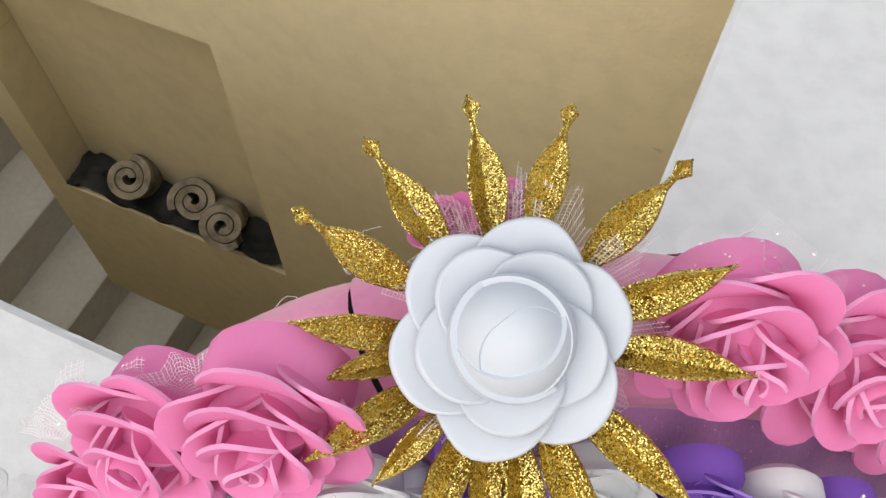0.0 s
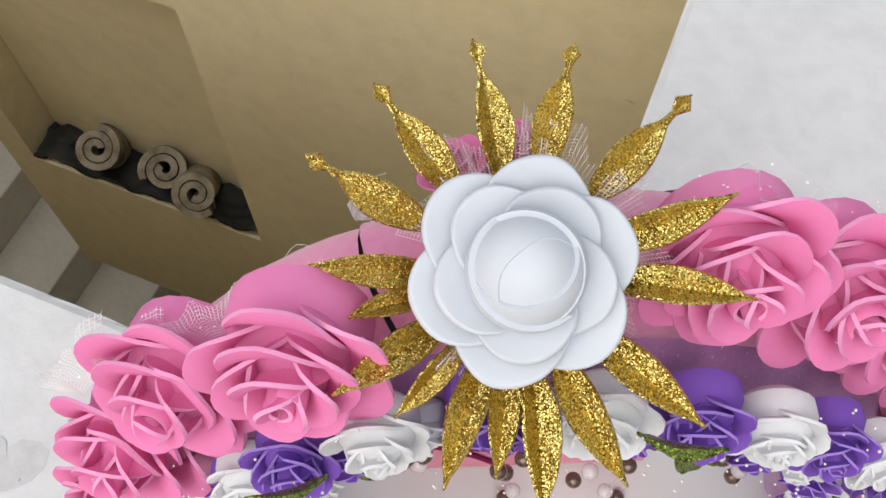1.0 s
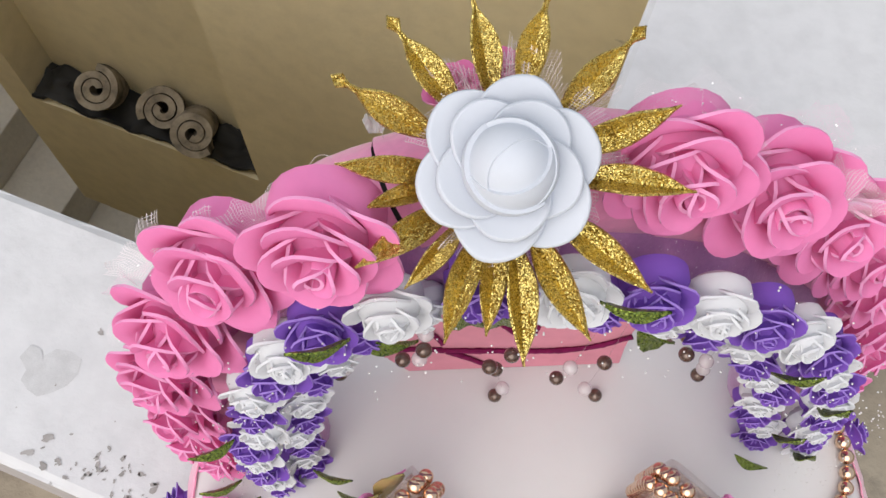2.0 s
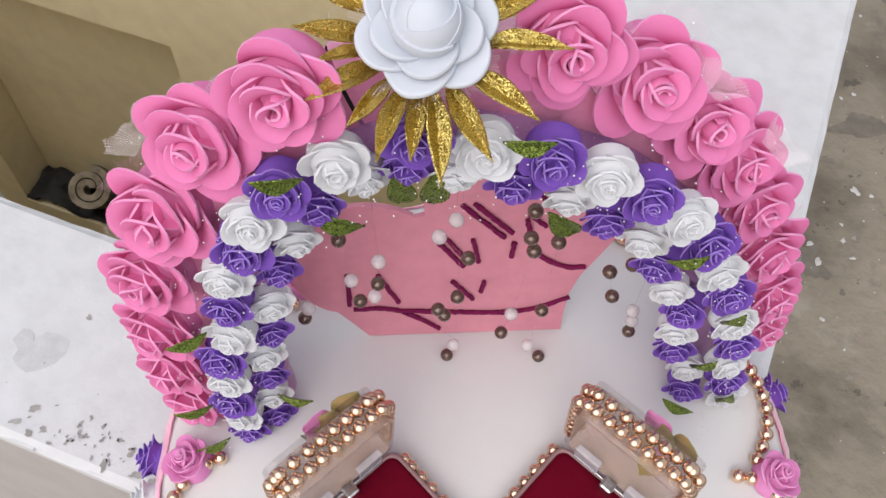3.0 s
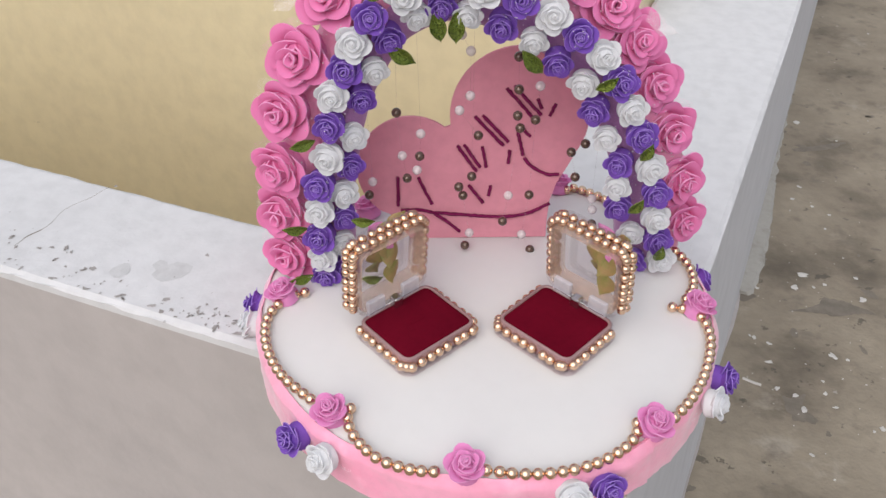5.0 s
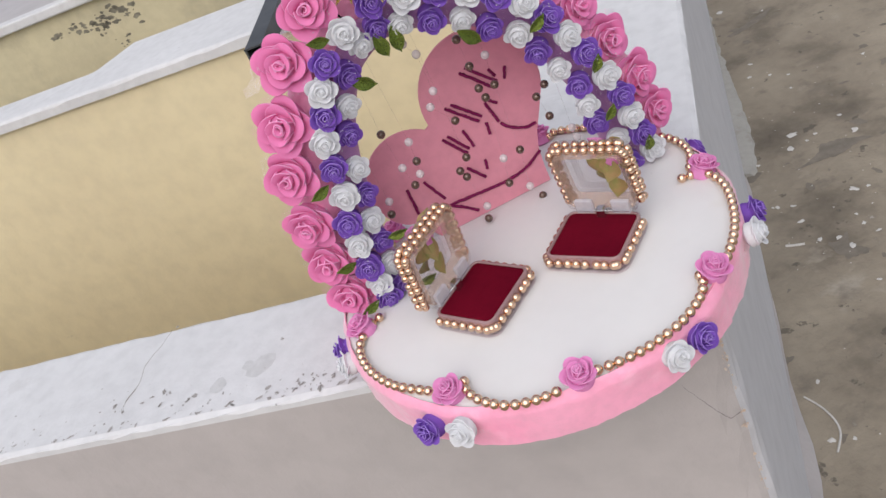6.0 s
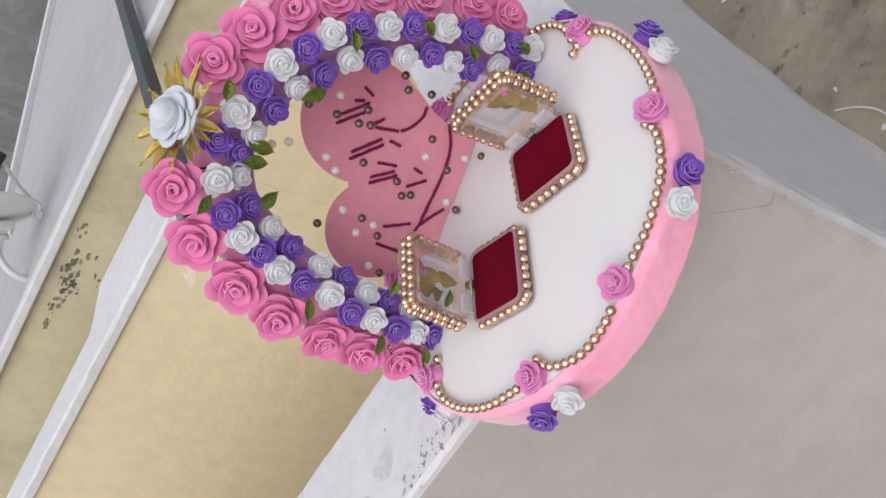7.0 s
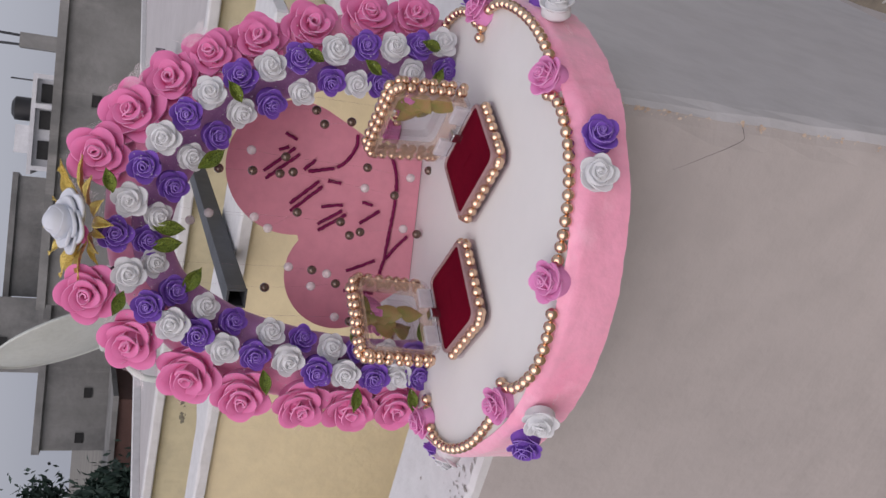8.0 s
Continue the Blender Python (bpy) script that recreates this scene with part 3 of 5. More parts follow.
# dark hollows and smears in the roof floor
bm = bmesh.new()
for pts in (((0.249, 0.961), (0.283, 0.983), (0.306, 1.020), (0.332, 1.026), (0.359, 1.019), (0.394, 1.008), (0.361, 0.999), (0.331, 0.977), (0.285, 0.968)),
            ((0.262, 0.739), (0.275, 0.734), (0.296, 0.755), (0.296, 0.722), (0.320, 0.698), (0.289, 0.687), (0.274, 0.705)),
            ((0.255, 0.899), (0.261, 0.913), (0.272, 0.899), (0.264, 0.887)), ((0.362, 1.076), (0.381, 1.076), (0.396, 1.059), (0.377, 1.055)),
            ((0.192, 1.565), (0.254, 1.612), (0.298, 1.644), (0.288, 1.613), (0.257, 1.586), (0.206, 1.557)),
            ((0.150, 0.960), (0.172, 0.980), (0.190, 0.978), (0.170, 0.955))):
    c = Vector((sum(p[0] for p in pts) / len(pts), sum(p[1] for p in pts) / len(pts), 0))
    ring = spline([(u, v, 0) for u, v in pts] + [(*pts[0], 0)], 0.004)[:-1]
    bm.faces.new([bm.verts.new((c.x + (p.x - c.x) * (1 + 0.3 * noise.noise(p * 90)), c.y + (p.y - c.y) * (1 + 0.3 * noise.noise(p * 90)), -0.6392)) for p in ring])
for k in range(60):
    flake(bm, 0.16 + 0.5 * rng.random(), 0.3 + 1.6 * rng.random(), 0.002 + 0.006 * rng.random() ** 3, -0.6393, 0.9, stretch=1.8)
solid("dark_smears", bm, WET, "dark trowel marks in the cement floor", "stain", "stuff", m=G)

# chips along the vertical corner
bm = bmesh.new()
for z0, n, w in ((-0.062, 16, 0.008), (-0.082, 12, 0.007), (-0.106, 5, 0.006), (-0.134, 7, 0.006), (-0.158, 8, 0.007), (-0.190, 5, 0.006), (-0.212, 9, 0.007), (-0.25, 8, 0.02), (-0.32, 8, 0.03)):
    for k in range(n):
        u, z, r = 0.1315 - 0.004 * abs(rng.gauss(0, 0.6)), z0 + rng.gauss(0, w), 0.0004 + 0.0013 * rng.random() ** 1.5
        bm.faces.new([bm.verts.new((u + r * (0.4 + 0.7 * rng.random()) * math.cos(a * math.tau / 8), -0.0394, z + 1.5 * r * (0.4 + 0.7 * rng.random()) * math.sin(a * math.tau / 8))) for a in range(8)])
solid("corner_chips", bm, CHIP, "small tan chips along the wall's corner", "chips", "stuff", m=G)

# hairline crack across the parapet's top
bm = bmesh.new()
path = spline([(-0.394, -0.010, TOP), (-0.393, 0.006, TOP), (-0.389, 0.022, TOP), (-0.393, 0.050, TOP), (-0.386, 0.072, TOP), (-0.382, 0.095, TOP)], 0.002)
path = [p + Vector((0.0012 * noise.noise(p * 120), 0, 0)) for p in path]
tube(bm, path, [0.0005 if 5 < k < 14 else 0.00018 for k in range(len(path))], 5)
solid("hairline_crack", bm, WET, "hairline crack across the limewashed top", "crack", "stuff", m=G)

# flaked spots and dirt where the limewash has come off the parapet
bm = bmesh.new()
for k in range(42):
    flake(bm, -0.197 + 0.018 * rng.gauss(0, 1), -0.0225 + 0.006 * rng.gauss(0, 0.8), 0.0003 + 0.0010 * rng.random() ** 2, TOP + 0.0004, 0.9, stretch=1.9)
for u, v, r in ((-0.3125, -0.0097, 0.0020), (-0.318, -0.012, 0.0012), (-0.3514, 0.0038, 0.0022), (-0.2386, 0.0413, 0.0014), (-0.234, -0.019, 0.0018), (-0.3767, 0.0965, 0.0015)):
    flake(bm, u, v, r, TOP + 0.0004, 0.9, stretch=1.6)
for k in range(60):
    u = -0.17 - 0.38 * rng.random() ** 0.8
    v = -0.028 + 0.055 * rng.random() ** 2.2
    flake(bm, u, v, 0.0003 + 0.0013 * rng.random() ** 2.5, TOP + 0.0004, 0.9, stretch=1.6)
for k in range(70):
    flake(bm, -0.14 - 0.75 * rng.random(), -0.0325 + 0.006 * rng.random() ** 2, 0.0004 + 0.0016 * rng.random() ** 2, TOP + 0.0004, 0.9, stretch=2.2)
solid("flaked_spots", bm, material("bare_cement", (0.28, 0.26, 0.245), (0.40, 0.38, 0.365), 120, 0.9), "small dark spots where limewash flaked off", "spots", "stuff", m=G)
bm = bmesh.new()
for k, (u, v, r) in enumerate(((-0.252, 0.011, 0.0125), (-0.291, -0.003, 0.0075), (-0.266, 0.014, 0.006))):
    for q, f in enumerate((1.0, 0.75, 0.5)):
        flake(bm, u + 0.002 * rng.random(), v, r * f, TOP + 0.00015 + 0.00012 * k + 0.00004 * q, 0.35, stretch=1.25)
solid("water_stain", bm, material("damp_limewash", (0.50, 0.50, 0.50), (0.57, 0.57, 0.57), 160, 0.8), "grey dried water marks on the limewash", "stain", "stuff", m=G)


def coil(m):
    """A dusty rolled mat lying on its side: a spiral wound sheet with an open middle."""
    bm = bmesh.new()
    turns, n = 2.2, 48
    prof = []
    for i in range(n + 1):
        a = i / n * turns * math.tau
        r = 0.016 + 0.036 * i / n
        prof.append((r * math.cos(a), r * math.sin(a)))
    rows = [[bm.verts.new((x * (1 + 0.05 * noise.noise(Vector((x * 30, y * 30, z * 9)))), y, z)) for x, y in prof] for z in (-0.05, 0, 0.05)]
    for a, b in zip(rows, rows[1:]):
        for i in range(len(prof) - 1):
            bm.faces.new((a[i], a[i + 1], b[i + 1], b[i]))
    bm.normal_update()
    bmesh.ops.solidify(bm, geom=bm.faces[:], thickness=0.0135)
    return solid("rolled_mat", bm, ROLL, "dusty brown rolled mat lying in the wall recess", "rolled mat", group="rolled mats", m=m, smooth=True)


first_roll = coil(G @ frame_of((-1.08, 0.715, -1.152), (0.30, -0.50, 0.81)))
copy_thing(first_roll, G @ frame_of((-0.935, 0.722, -1.154), (0.42, -0.45, 0.79), 2.0))
copy_thing(first_roll, G @ frame_of((-0.850, 0.706, -1.158), (0.35, -0.62, 0.70), 4.0))
# a lumpy near-black sheet covers the sill under the mats
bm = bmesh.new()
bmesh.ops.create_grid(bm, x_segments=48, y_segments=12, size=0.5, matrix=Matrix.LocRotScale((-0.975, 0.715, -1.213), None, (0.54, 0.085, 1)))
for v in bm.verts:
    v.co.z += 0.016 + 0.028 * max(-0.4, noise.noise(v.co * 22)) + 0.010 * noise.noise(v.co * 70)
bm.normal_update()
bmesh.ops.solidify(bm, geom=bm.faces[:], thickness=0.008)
solid("lumpy_sheet", bm, DARK, "lumpy near-black sheet under the rolled mats", "cloth", m=G, smooth=True)

# the steel tube that lies across the walls
a, b = Vector((-0.130, 0.628, 0.0530)), Vector((0.328, 2.130, 0.0865))
d = (b - a)
m = Matrix.Translation(a) @ d.to_track_quat("Y", "Z").to_matrix().to_4x4()
bm = bmesh.new()
L, w, t = d.length, 0.0125, 0.0025
rings_to(bm, [[(x, y, z) for x, z in ((-q, -q), (q, -q), (q, q), (-q, q))] for y, q in ((0.10, w - t), (0.0, w - t), (0.0, w), (L, w))], True, True)
steel_tube = thing("steel_tube", "weathered square steel tube lying across the walls", "steel tube", m)
part("tube", bm, TUBE_STEEL, steel_tube, smooth=False)
bm = bmesh.new()
rings_to(bm, [[(x, y, z) for x, z in ((-q, -q), (q, -q), (q, q), (-q, q))] for y, q in ((0.003, w - t + 0.0004), (-0.0008, w - t + 0.0004), (-0.0008, w + 0.0005), (0.003, w + 0.0005))])
part("cut_end", bm, TUBE_STEEL, steel_tube, "bare cut edge of the steel", smooth=False)


def satellite_dish(foot, centre, facing, head):
    """A dish seen from behind: bent mast, bracket, tall reflector, and the arm that holds the receiver head before it."""
    dish = thing("satellite_dish", "pale grey satellite dish on a bent mast", "satellite dish", Matrix.Translation(foot))
    here = Matrix.Translation(foot).inverted()
    facing = Vector(facing).normalized()
    side = Vector((0, 0, 1)).cross(facing).normalized()
    up = facing.cross(side)
    m = here @ Matrix.Translation(centre) @ Matrix((side, up, facing)).transposed().to_4x4()
    bm = bmesh.new()
    rings = []
    for k in range(10):
        r = 0.165 * (0.02 + 0.98 * k / 9)
        rings.append([(r * math.cos(a * math.tau / 40), 1.16 * r * math.sin(a * math.tau / 40), 1.1 * r * r) for a in range(40)])
    rim = [(1.03 * x, 1.03 * y, z - 0.004) for x, y, z in rings[-1]]
    rings_to(bm, rings + [rim], close_first=True)
    bm.normal_update()
    bmesh.ops.solidify(bm, geom=bm.faces[:], thickness=0.004)
    part("reflector", bm, DISH_PAINT, dish, m=m)
    low = m @ Vector((0, -0.190, 0.030))
    tip = here @ Vector(head)
    part("arm", tube(bmesh.new(), spline([low, low + (tip - low) * 0.12 + Vector((0, 0, -0.012)), low + (tip - low) * 0.5, tip], 0.01), 0.005, 8), DISH_PAINT, dish)
    d = ((here @ Vector(centre)) - tip).normalized()
    part("receiver_head", tube(bmesh.new(), [tip - d * 0.014, tip - d * 0.010, tip + d * 0.014, tip + d * 0.022, tip + d * 0.024], [0.010, 0.013, 0.013, 0.018, 0.012], 14), RUBBER, dish, "black receiver head")
    lug = m @ Vector((0.012, -0.196, 0.024))
    part("lug", tube(bmesh.new(), [lug + Vector((0.016 * math.cos(a * math.tau / 12), 0, 0.009 * math.sin(a * math.tau / 12))) for a in range(12)], 0.0035, 6, closed=True), DISH_PAINT, dish)
    j0 = m @ Vector((0, -0.088, -0.022))
    bm = boxed(-0.030, 0.030, -0.042, 0.042, -0.030, -0.004, bevel=0.006)
    for x, y in ((-0.02, -0.03), (0.02, -0.03), (0.02, 0.03), (-0.02, 0.03)):
        bmesh.ops.create_cone(bm, cap_ends=True, segments=8, radius1=0.005, radius2=0.005, depth=0.012, matrix=Matrix.Translation((x, y, -0.035)))
    part("mount", bm, DISH_PAINT, dish, "grey bracket with bolts", m=m @ Matrix.Translation((0, -0.088, 0.006)))
    path = [Vector((0, 0, 0)), Vector((0.006, 0, 0.035)), Vector((j0.x * 0.4, j0.y * 0.4, j0.z * 0.74)), j0]
    part("mast", tube(bmesh.new(), spline(path, 0.012), 0.0085, 12), DISH_PAINT, dish, "bent grey steel mast")
    return dish


satellite_dish((-0.520, 1.80, 0.044), (-0.448, 1.83, 0.232), (0.80, 0.45, 0.36), (-0.262, 1.85, 0.187))

# ---- distance: ground, grey buildings, white house, trees ----
bm = bmesh.new()
bmesh.ops.create_circle(bm, cap_ends=True, radius=1500, segments=64, matrix=Matrix.Translation((0, 0, -8)))
solid("ground", bm, SOIL, "dusty open ground around the houses", "ground", "structure")
ROOF_FRONT = Vector((0.044, -0.56, 0.25))


def far(az, el, dist):
    """A place that many metres out, by its bearing from the roof's front and its height angle."""
    return Vector((ROOF_FRONT.x + dist * math.sin(radians(az)), ROOF_FRONT.y + dist * math.cos(radians(az)), ROOF_FRONT.z + dist * math.tan(radians(el))))


def grey_block(az0, az1, el, dist, depth, label, windows, cracks=True):
    a, b = far(az0, el, dist), far(az1, el, dist)
    a.z = b.z = (a.z + b.z) / 2
    w = (b - a).length
    q = (b - a).normalized()
    m = Matrix.Translation((a.x, a.y, -8)) @ Matrix.Rotation(math.atan2(q.y, q.x), 4, "Z")
    h = a.z + 8
    ob = thing("grey_building", label, "building", m)
    part("wall", boxed(0, w, 0, depth, 0, h), GREY_WALL, ob, smooth=False)
    part("roof", boxed(-0.1, w + 0.1, -0.12, depth, h, h + 0.18), GREY_WALL, ob, smooth=False)
    for az, e in windows:
        p = m.inverted() @ far(az, e, dist)
        win = part("window", boxed(p.x - 0.13, p.x + 0.13, -0.03, 0.0, p.z - 0.10, p.z + 0.10), DARK, ob, smooth=False)
        bm = boxed(p.x - 0.17, p.x + 0.17, -0.05, -0.031, p.z + 0.101, p.z + 0.13)
        part("lintel", bm, GREY_WALL, win, smooth=False)
    for z in (h - 3.0,):
        part("floor_line", boxed(0.01, w - 0.01, -0.015, -0.001, z, z + 0.1), GREY_WALL, ob, smooth=False)
    return ob


grey_block(-9.3, 13, 1.75, 22, 9, "unplastered grey cement building with small square windows", ((2.7, -0.1), (-0.6, -0.3), (-4.7, -0.9), (-8.0, -0.9)))
grey_block(-17.55, -9.35, 1.4, 26, 9, "weathered grey cement building with small windows", ((-14.27, -0.94), (-16.84, -0.64)))
grey_block(-8.9, -2.0, 3.7, 34, 6, "tall grey cement building behind the others", ())
grey_block(-13.2, -8.95, 4.8, 30, 6, "taller grey cement building beside a dish", ((-11.48, 3.75),))
# raw column with bars on the grey roof
col = thing("roof_column", "raw cement roof column with bare steel bars", "column", Matrix.Translation(far(5.6, 1.75, 22.6)))
part("shaft", boxed(-0.16, 0.16, -0.16, 0.16, 0, 0.95), GREY_WALL, col, smooth=False)
for x, y in ((-0.1, -0.1), (0.1, -0.1), (0.1, 0.1), (-0.1, 0.1)):
    part("bar", tube(bmesh.new(), [(x, y, 0.951), (x * 1.2, y, 1.7)], 0.02, 5), TUBE_STEEL, col)


def white_house():
    p = far(1.0, 1.7, 30)
    p.z = -8
    ob = thing("white_house", "white painted house with a balcony and dark windows", "house", Matrix.Translation(p))
    h = far(0, 3.1, 30).z + 8
    part("wall", boxed(-1.35, 1.35, 0, 5, 0, h), HOUSE_WHITE, ob, smooth=False)
    part("roof", boxed(-1.5, 1.5, -0.25, 5.2, h, h + 0.12), HOUSE_WHITE, ob, smooth=False)
    for x in (-0.75, 0.15, 0.95):
        w = part("window", boxed(x - 0.28, x + 0.28, -0.04, -0.001, h - 0.75, h - 0.12), DARK, ob, smooth=False)
        part("sill", boxed(x - 0.32, x + 0.32, -0.1, -0.041, h - 0.80, h - 0.755), HOUSE_WHITE, w, smooth=False)
    for x in (-0.30, -0.15, 0.0, 0.45, 0.60):
        part("baluster", boxed(x - 0.02, x + 0.02, -0.47, -0.43, h - 1.029, h - 0.62), HOUSE_WHITE, ob, smooth=False)
    part("handrail", boxed(-1.38, 0.62, -0.49, -0.41, h - 0.619, h - 0.56), HOUSE_WHITE, ob, smooth=False)
    for x in (-1.3, 0.55, 1.42):
        part("pillar", boxed(x - 0.07, x + 0.07, -0.30, -0.18, h - 1.029, h - 0.001), HOUSE_WHITE, ob, smooth=False)
    part("pole", tube(bmesh.new(), [(1.3, 0.2, h + 0.121), (1.3, 0.2, h + 0.75)], 0.025, 6), TUBE_STEEL, ob)
    part("balcony", boxed(-1.4, 0.6, -0.5, -0.101, h - 1.15, h - 1.03), HOUSE_WHITE, ob, smooth=False)
    part("water_tank", tube(bmesh.new(), [(0.45, 1, h + 0.121), (0.45, 1, h + 0.62), (0.45, 1, h + 0.72)], [0.36, 0.36, 0.2], 16), RUBBER, ob, "black plastic water tank")
    part("stair_head", boxed(-0.9, -0.05, 0.5, 2.5, h + 0.121, h + 0.55), HOUSE_WHITE, ob, smooth=False)


white_house()


def tree(base, height, spread, seed):
    """Tapered trunk, limbs, and a crown of many small leaf blades in uneven clumps."""
    r = random.Random(seed)
    ob = thing("tree", "dark green leafy tree beyond the roofs", "tree", Matrix.Translation(base))
    bm = tube(bmesh.new(), [(0, 0, 0), (0.1, 0, height * 0.3), (0, 0.1, height * 0.6)], [0.22, 0.17, 0.10], 8)
    limbs = []
    for k in range(9):
        a = k * 2.4
        z0 = height * (0.35 + 0.25 * r.random())
        tip = Vector((math.cos(a) * spread * (0.4 + 0.5 * r.random()), math.sin(a) * spread * (0.4 + 0.5 * r.random()), height * (0.62 + 0.36 * r.random())))
        limbs.append(tip)
        tube(bm, [(0.05, 0.03, z0), tip * 0.5 + Vector((0, 0, z0 * 0.4)), tip], [0.08, 0.05, 0.02], 5)
    part("trunk", bm, BARK, ob)
    bm = bmesh.new()
    for k in range(9500):
        c = limbs[r.randrange(len(limbs))]
        v = Vector((r.gauss(0, 1), r.gauss(0, 1), r.gauss(0, 0.8)))
        p = c + v * spread * 0.22
        s = 0.06 + 0.08 * r.random()
        q = Euler((r.random() * 3, r.random() * 3, r.random() * 6)).to_matrix()
        vs = [bm.verts.new(p + q @ Vector(o) * s) for o in ((-1, 0, 0), (0, -0.45, 0.1), (1.1, 0, 0), (0, 0.45, 0.1))]
        bm.faces.new(vs)
    part("crown", bm, LEAVES, ob, smooth=False)


for k, (az, el, dd) in enumerate(((-23.6, 1.9, 24), (-27.0, 3.0, 22), (-23.2, -1.6, 21))):
    p = far(az, el, dd)
    tree((p.x, p.y, -8), p.z + 8, 1.5, k + 3)
p = far(-18.0, -2.6, 23)
ob = thing("brick_house", "low red brick house among the trees", "house", Matrix.Translation((p.x, p.y, -8)))
part("wall", boxed(-1.2, 1.4, 0, 4, 0, p.z + 8), BRICK_RED, ob, smooth=False)
part("roof", boxed(-1.3, 1.5, -0.1, 4.1, p.z + 8, p.z + 8.12), GREY_WALL, ob, smooth=False)


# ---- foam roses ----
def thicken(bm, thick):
    """Gives a sheet its thickness; the faces along its rim take the second material."""
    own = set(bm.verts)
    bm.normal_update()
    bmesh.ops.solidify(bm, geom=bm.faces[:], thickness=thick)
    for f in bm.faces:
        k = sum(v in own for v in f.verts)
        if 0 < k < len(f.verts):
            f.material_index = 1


def petal(half, length, r0, z0, taus, thick, seed, nb=9, na=10, round_=0.34, flat=0.55, swirl=0.10, wave=0.03, point=0.03):
    """One petal towards +x: a rounded sheet that leans by the angles taus (degrees, from base to tip). It bends less than a full
    circle round the flower's axis (flat), and one side tucks in behind its neighbour (swirl)."""
    r_ = random.Random(seed)
    o = Vector((r_.random() * 50, r_.random() * 50, 0))
    prof = [(r0, z0)]
    for k in range(40):
        t = k / 39 * (len(taus) - 1)
        i = min(int(t), len(taus) - 2)
        a = radians(taus[i] + (taus[i + 1] - taus[i]) * (t - i))
        prof.append((prof[-1][0] + math.cos(a) * length / 40, prof[-1][1] + math.sin(a) * length / 40))
    bm = bmesh.new()
    rows = []
    for i in range(nb + 1):
        b = i / nb
        row = []
        for j in range(na + 1):
            a = math.sin((2 * j / na - 1) * math.pi / 2)
            s = b * (1 - point + point * (1 - abs(a)) - round_ * abs(a) ** 3)
            k = s * 39.99
            (ra, za), (rb, zb) = prof[int(k)], prof[int(k) + 1]
            r, z = ra + (rb - ra) * (k % 1), za + (zb - za) * (k % 1)
            t = a * half * (0.40 + 0.60 * math.sin(min(1, s * 1.6) * math.pi / 2))
            bend = max(r, 0.5 * half)
            phi = (1 - flat) * t / bend
            x, t = (r if flat > 0.99 else r - bend / max(1 - flat, 0.01) * (1 - math.cos(phi))), bend / max(1 - flat, 0.01) * math.sin(phi)
            x += swirl * half * a * min(1, s * 1.6) + wave * half * s * noise.noise(Vector((a * 1.6, s * 2, 0)) + o)
            z += wave * length * s * noise.noise(Vector((a * 1.8, s * 1.5, 4)) + o)
            row.append(bm.verts.new((x, t, z)))
        rows.append(row)
    for p, q in zip(rows, rows[1:]):
        for j in range(na):
            bm.faces.new((p[j], p[j + 1], q[j + 1], q[j]))
    thicken(bm, thick)
    return bm


def bud(R, H, thick, turns=1.6):
    """The rolled heart of the flower."""
    bm = bmesh.new()
    n = 24
    rows = []
    for i in range(n + 1):
        t = i / n
        a = t * turns * math.tau
        r = R * (0.05 + 0.17 * t)
        rows.append([bm.verts.new((r * k * math.cos(a), r * k * math.sin(a), H * z)) for k, z in ((0.7, 0.25), (1.1, 0.62), (1.0, 1.0 - 0.08 * t), (0.92, 1.03 - 0.08 * t))])
    for a, b in zip(rows, rows[1:]):
        for j in range(3):
            bm.faces.new((a[j], a[j + 1], b[j + 1], b[j]))
    thicken(bm, thick)
    return bm


def filler(R, H, depth):
    """The solid foam under the petals; depth: how far it stays below their rims."""
    prof = ((0.15, 0.05), (0.46, 0.14), (0.64, 0.32), (0.64, 0.52), (0.55, 0.70), (0.44, 0.84), (0.31, 0.95), (0.18, 1.02), (0.05, 1.05))
    bm = bmesh.new()
    rings_to(bm, [[(R * r * math.cos(a * math.tau / 20), R * r * math.sin(a * math.tau / 20), H * (z - depth * min(1, 4 * z))) for a in range(20)] for r, z in prof], True, True)
    return bm


